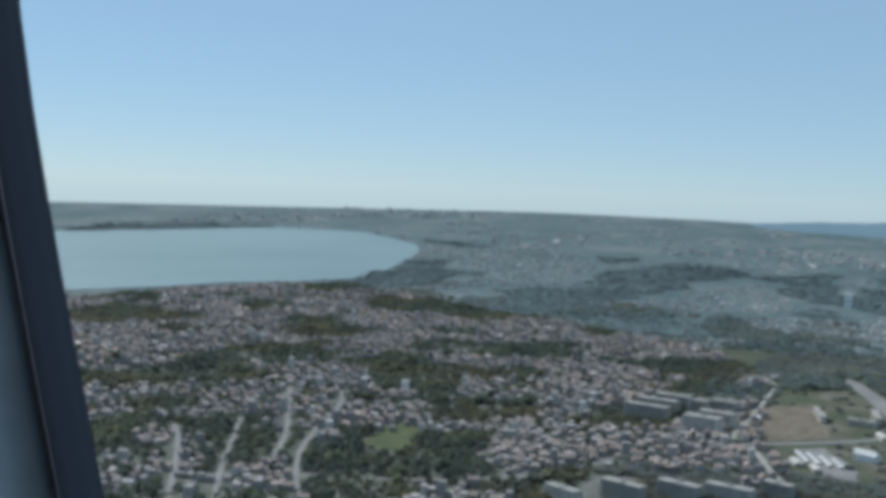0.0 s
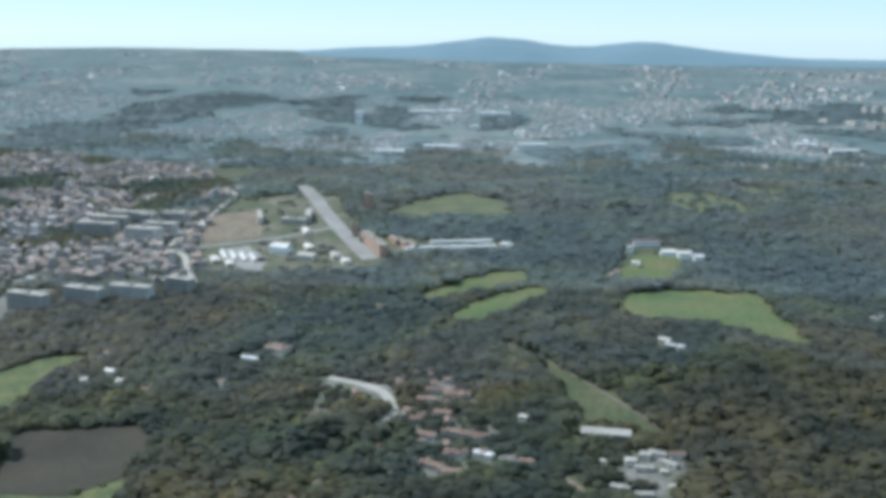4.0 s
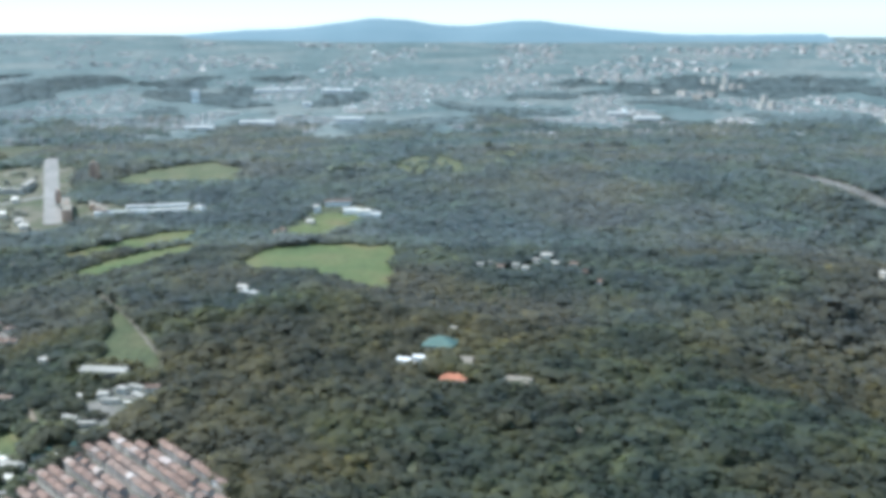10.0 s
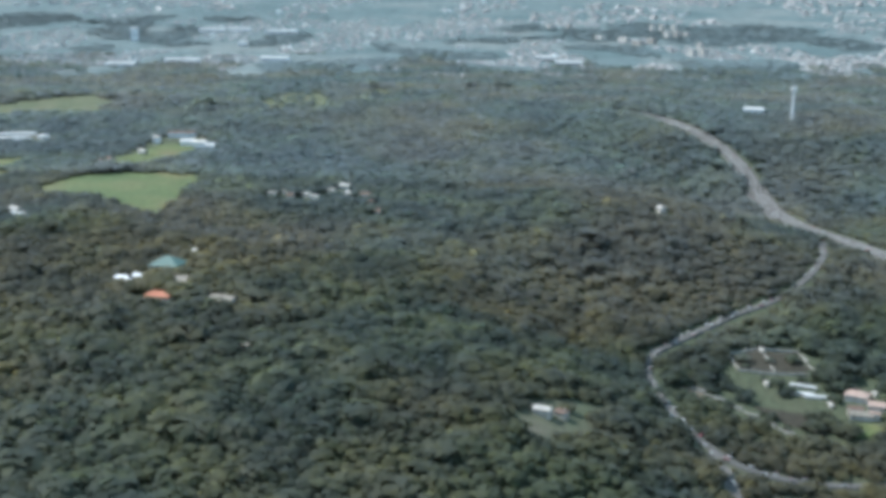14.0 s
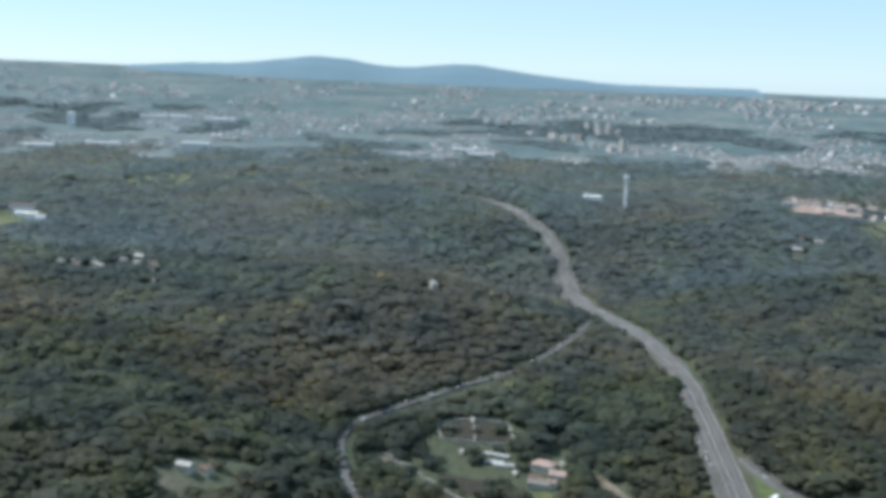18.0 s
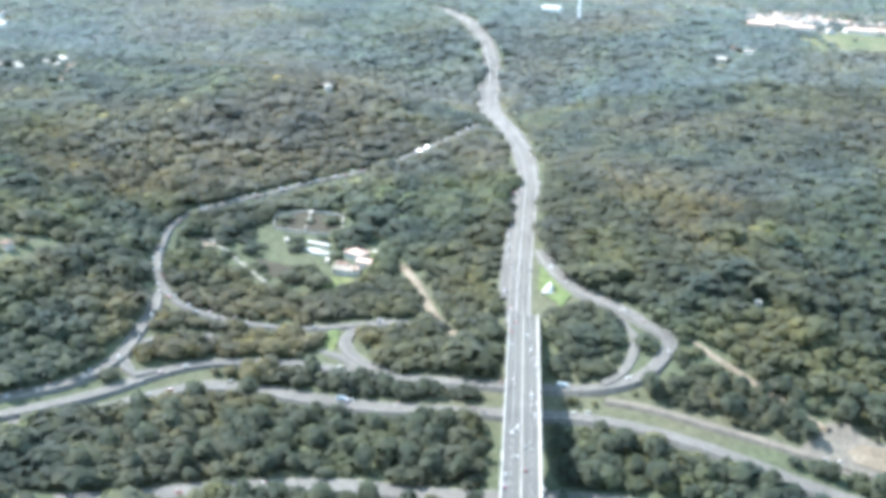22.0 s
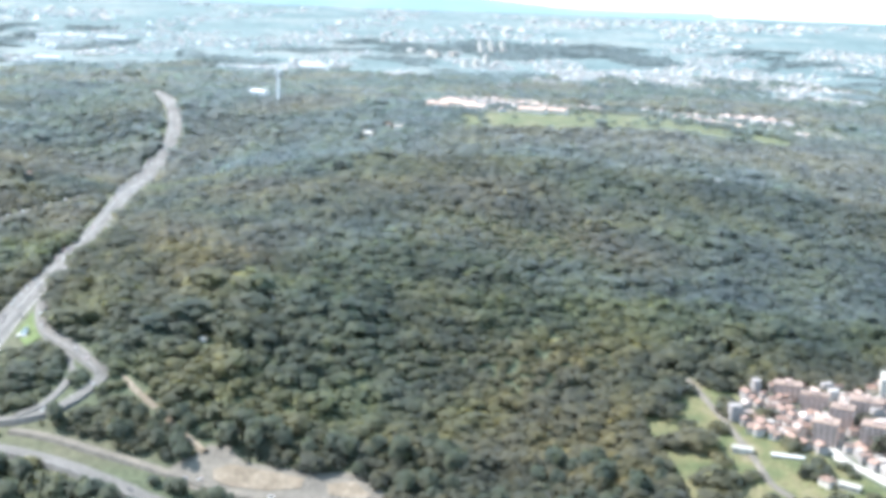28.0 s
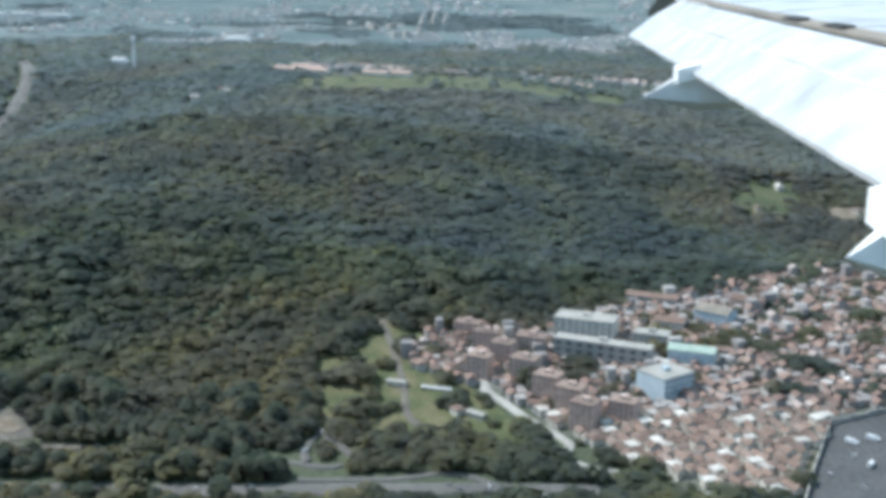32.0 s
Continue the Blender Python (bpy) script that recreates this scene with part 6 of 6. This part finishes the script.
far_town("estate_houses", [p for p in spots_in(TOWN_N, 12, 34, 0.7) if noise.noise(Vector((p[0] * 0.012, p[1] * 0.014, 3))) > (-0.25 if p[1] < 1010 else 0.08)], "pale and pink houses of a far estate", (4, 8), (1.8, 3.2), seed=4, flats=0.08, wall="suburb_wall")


def plain_spots(step, seed, x0, x1, y0, y1, town):
    """Places on the far plain, in clusters: houses where town is true, else woods between them."""
    rs = np.random.RandomState(seed)
    gx, gy = np.meshgrid(np.arange(x0, x1, step), np.arange(y0, y1, step))
    x = (gx + rs.uniform(-0.6, 0.6, gx.shape) * step).ravel()
    y = (gy + rs.uniform(-0.6, 0.6, gy.shape) * step).ravel()
    v = np.array([noise.noise(Vector((a * 0.0016, b * 0.0042, 7))) + 0.6 * noise.noise(Vector((a * 0.006, b * 0.009, 2))) for a, b in zip(x, y)])
    k = (v > 0.08) if town else (v < -0.16)
    k &= ~inside(x, y, SHORE) & ~inside(x, y, CITY)
    return x[k], y[k]


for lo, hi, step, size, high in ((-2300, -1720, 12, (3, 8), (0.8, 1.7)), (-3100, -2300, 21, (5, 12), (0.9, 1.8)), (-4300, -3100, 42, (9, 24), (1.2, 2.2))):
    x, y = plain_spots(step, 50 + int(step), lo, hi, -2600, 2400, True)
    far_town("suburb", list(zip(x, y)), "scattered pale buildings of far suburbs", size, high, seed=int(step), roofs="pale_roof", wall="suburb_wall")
    if lo < -3200:
        continue
    step = max(step, 19) * (1.0 if lo > -2400 else 1.35)
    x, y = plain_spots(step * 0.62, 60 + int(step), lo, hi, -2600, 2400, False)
    forest("woods", x, y, 18, 60 + int(step), step * 0.42, "far trees and wooded belts between suburbs", "far_haze_leaf", 0.07)

# pale works and flats that stand out on the plain
for x, y, w, d, h in ((-2063, -119, 62, 14, 6), (-2700, -245, 60, 16, 7), (-2715, -185, 50, 16, 7), (-2476, -351, 14, 10, 26), (-2105, 40, 50, 18, 7), (-2397, -95, 18, 12, 8), (-2680, -79, 70, 22, 8), (-1961, -193, 50, 16, 6), (-2039, 564, 46, 14, 8), (-2171, 524, 40, 12, 6)):
    hall("works_hall", x, y, 90, w, d, h, 1.5, "metal_roof", "white", "long white works hall on the far plain", "hall")
blocks([(-2290, 800, 30, 14, 10, 12.1, 6, 4), (-2300, 822, 30, 14, 10, 14.3, 6, 4), (-2420, 830, 30, 12, 10, 16, 6, 4), (-2520, 714, 30, 30, 12, 9.9, 6, 4), (-2560, 745, 30, 26, 12, 11, 6, 4), (-2600, 690, 30, 30, 12, 9.9, 6, 4), (-2640, 640, 30, 26, 12, 8.8, 6, 4), (-2700, 792, 30, 16, 12, 15, 6, 4), (-2720, 815, 30, 16, 12, 15, 6, 4), (-2740, 838, 30, 16, 12, 10, 6, 4), (-2900, 530, 30, 18, 12, 11, 6, 4), (-2920, 576, 30, 14, 12, 10, 6, 4), (-2860, 771, 30, 12, 10, 17, 6, 4), (-2870, 795, 30, 12, 10, 17, 6, 4), (-2880, 823, 30, 12, 10, 16, 6, 4)], "pale block of flats in a distant suburb", "distant flats", wall="grey_wall", roof="concrete")


# ---- the aircraft's wing, outside the window ----
def wing():
    """Left wing seen from behind: panel, lowered flap with its slot, aileron, tip fence and flap-track fairings. x runs out along the span, y aft."""
    ob = new("aircraft_wing")
    ob.matrix_basis = pose(-3.505, 1216.84, 214.642, 0, 0, 180 + 3.88)

    def slab(pts, thick, mat):
        n = len(pts)
        vs = list(pts) + [(x, y, z - thick) for x, y, z in pts]
        fs = [tuple(range(n)), tuple(range(2 * n - 1, n - 1, -1))] + [(j, i, i + n, j + n) for i, j in ((i, (i + 1) % n) for i in range(n))]
        bm = bmesh.new()
        bv = [bm.verts.new(v) for v in vs]
        for f in fs:
            bm.faces.new([bv[i] for i in f])
        bmesh.ops.recalc_face_normals(bm, faces=bm.faces)
        return finish("slab", bm, mat)

    part("flap", slab([(-1.6, 0, 0), (9.46, 0, 0), (9.46, -0.26, 0.21), (-1.6, -0.22, 0.19)], 0.02, "wing_paint"), ob, "lowered white flap")
    part("flap_nose", slab([(-1.6, -0.225, 0.195), (9.46, -0.265, 0.215), (9.46, -0.53, 0.37), (-1.6, -0.42, 0.3)], 0.05, "wing_paint"), ob, "upper band of the white flap")
    def edge(x):
        return 0.3 + (x + 1.6) * 0.0063

    for k in range(5):
        a, b = -1.6 + k * 2.25, -1.6 + (k + 1) * 2.25 - 0.03
        part("skin_panel", slab([(a, -0.52, edge(a) + 0.02), (b, -0.54, edge(b) + 0.02), (b, -2.4, edge(b) + 0.19), (a, -2.4, edge(a) + 0.19)], 0.12, "wing_paint"), ob)
    # The slot's shaded gap is shown by a solid grey strip over the skin.
    part("slot", slab([(-1.6, -0.432, edge(-1.6) + 0.03), (9.62, -0.545, edge(9.62) + 0.03), (9.62, -0.645, edge(9.62) + 0.045), (-1.6, -0.512, edge(-1.6) + 0.045)], 0.02, "grey_roof"), ob, "grey strip standing for the shaded slot")
    # Two thin dark slabs laid on the strip.
    for x in (2.55, 3.55):
        part("slot_gap", slab([(x, -0.478, edge(x) + 0.044), (x + 0.42, -0.482, edge(x) + 0.044), (x + 0.42, -0.556, edge(x) + 0.056), (x, -0.552, edge(x) + 0.056)], 0.01, "rubber"), ob, "dark patch on the slot strip")
    part("seam", slab([(-1.6, -0.22, 0.2), (9.46, -0.26, 0.222), (9.46, -0.268, 0.226), (-1.6, -0.228, 0.204)], 0.02, "flat_roof"), ob, "thin pale seam along the flap")
    part("aileron", slab([(9.65, -0.52, 0.39), (13.0, -0.75, 0.52), (13.0, -1.15, 0.58), (9.65, -1.1, 0.47)], 0.05, "wing_paint"), ob)
    part("outer_panel", slab([(9.68, -1.13, 0.48), (13.6, -1.18, 0.6), (13.7, -2.0, 0.66), (9.68, -2.3, 0.58)], 0.1, "wing_paint"), ob)
    part("tip_fence", slab([(13.7, -2.0, 0.7), (13.75, -0.5, 1.5), (13.75, -0.2, 1.5), (13.72, -0.9, 0.66), (13.75, -0.6, 0.1), (13.74, -0.85, 0.1)], 0.03, "grey_roof"), ob, "dark grey wing-tip fence")
    for x, tip in ((4.4, (0.32, -0.18)), (-0.3, (0.18, -0.16))):
        w = 0.09
        ring = [(-0.75, -0.06), (-0.4, -0.24), (-0.05, -0.26), tip]
        vs = [(x, -0.75, 0.05)]
        for y, z in ring[1:3]:
            vs += [(x - w, y, z + 0.3), (x + w, y, z + 0.3), (x + w, y, z + 0.06), (x, y, z), (x - w, y, z + 0.06)]
        vs.append((x, tip[0], tip[1]))
        fs = [(0, 1 + i, 1 + (i + 1) % 5) for i in range(5)] + [(1 + i, 6 + i, 6 + (i + 1) % 5, 1 + (i + 1) % 5) for i in range(5)] + [(6 + i, 11, 6 + (i + 1) % 5) for i in range(5)]
        # Fairings get lighter paint than the wing to stand for bounced light.
        part("fairing_head", slab([(x - 0.12, 0.1, 0.02), (x + 0.12, 0.1, 0.02), (x + 0.12, -0.04, 0.06), (x - 0.12, -0.04, 0.06)], 0.1, "white"), ob)
        part("track_fairing", mesh_of("track_fairing", vs, fs, "white"), ob, "pointed flap-track fairing, whitened for bounced light")
    return tagged(ob, "white airliner wing with lowered flap and fairings", "wing")


wing()


# ---- the cabin window that the view leaves at the start ----
def cabin_window():
    """An oval window's dark seal in its grey reveal, a hand's width from the eye."""
    ob = new("cabin_window")
    ob.matrix_basis = pose(*ROWS[0][1:]) @ pose(0.0655, 0, -0.2, 0, 0, 10.8)

    def ring(name, bands, mat, label):
        n, vs = 72, []
        for i in range(n):
            a = 2 * math.pi * i / n
            c, q = math.cos(a), math.sin(a)
            k = (abs(c) ** 3.2 + abs(q) ** 3.2) ** (-1 / 3.2)
            for grow, z in bands:
                vs.append((c * k * (0.13 + grow), q * k * (0.185 + grow), z))
        m = len(bands)
        fs = [(i * m + j, i * m + (j + 1) % m, ((i + 1) % n) * m + (j + 1) % m, ((i + 1) % n) * m + j) for i in range(n) for j in range(m)]
        part(name, mesh_of(name, vs, fs, mat, True), ob, label)

    ring("seal", [(0.0, -0.004), (0.0025, 0.001), (0.0055, 0.001), (0.008, -0.004)], "seal", "dark rubber window seal")
    ring("reveal", [(0.0068, -0.001), (0.024, 0.012), (0.05, 0.02), (0.05, 0.016), (0.02, 0.006)], "reveal", "smooth grey window reveal")
    return tagged(ob, "oval cabin window with dark seal and grey reveal", "window")


cabin_window()
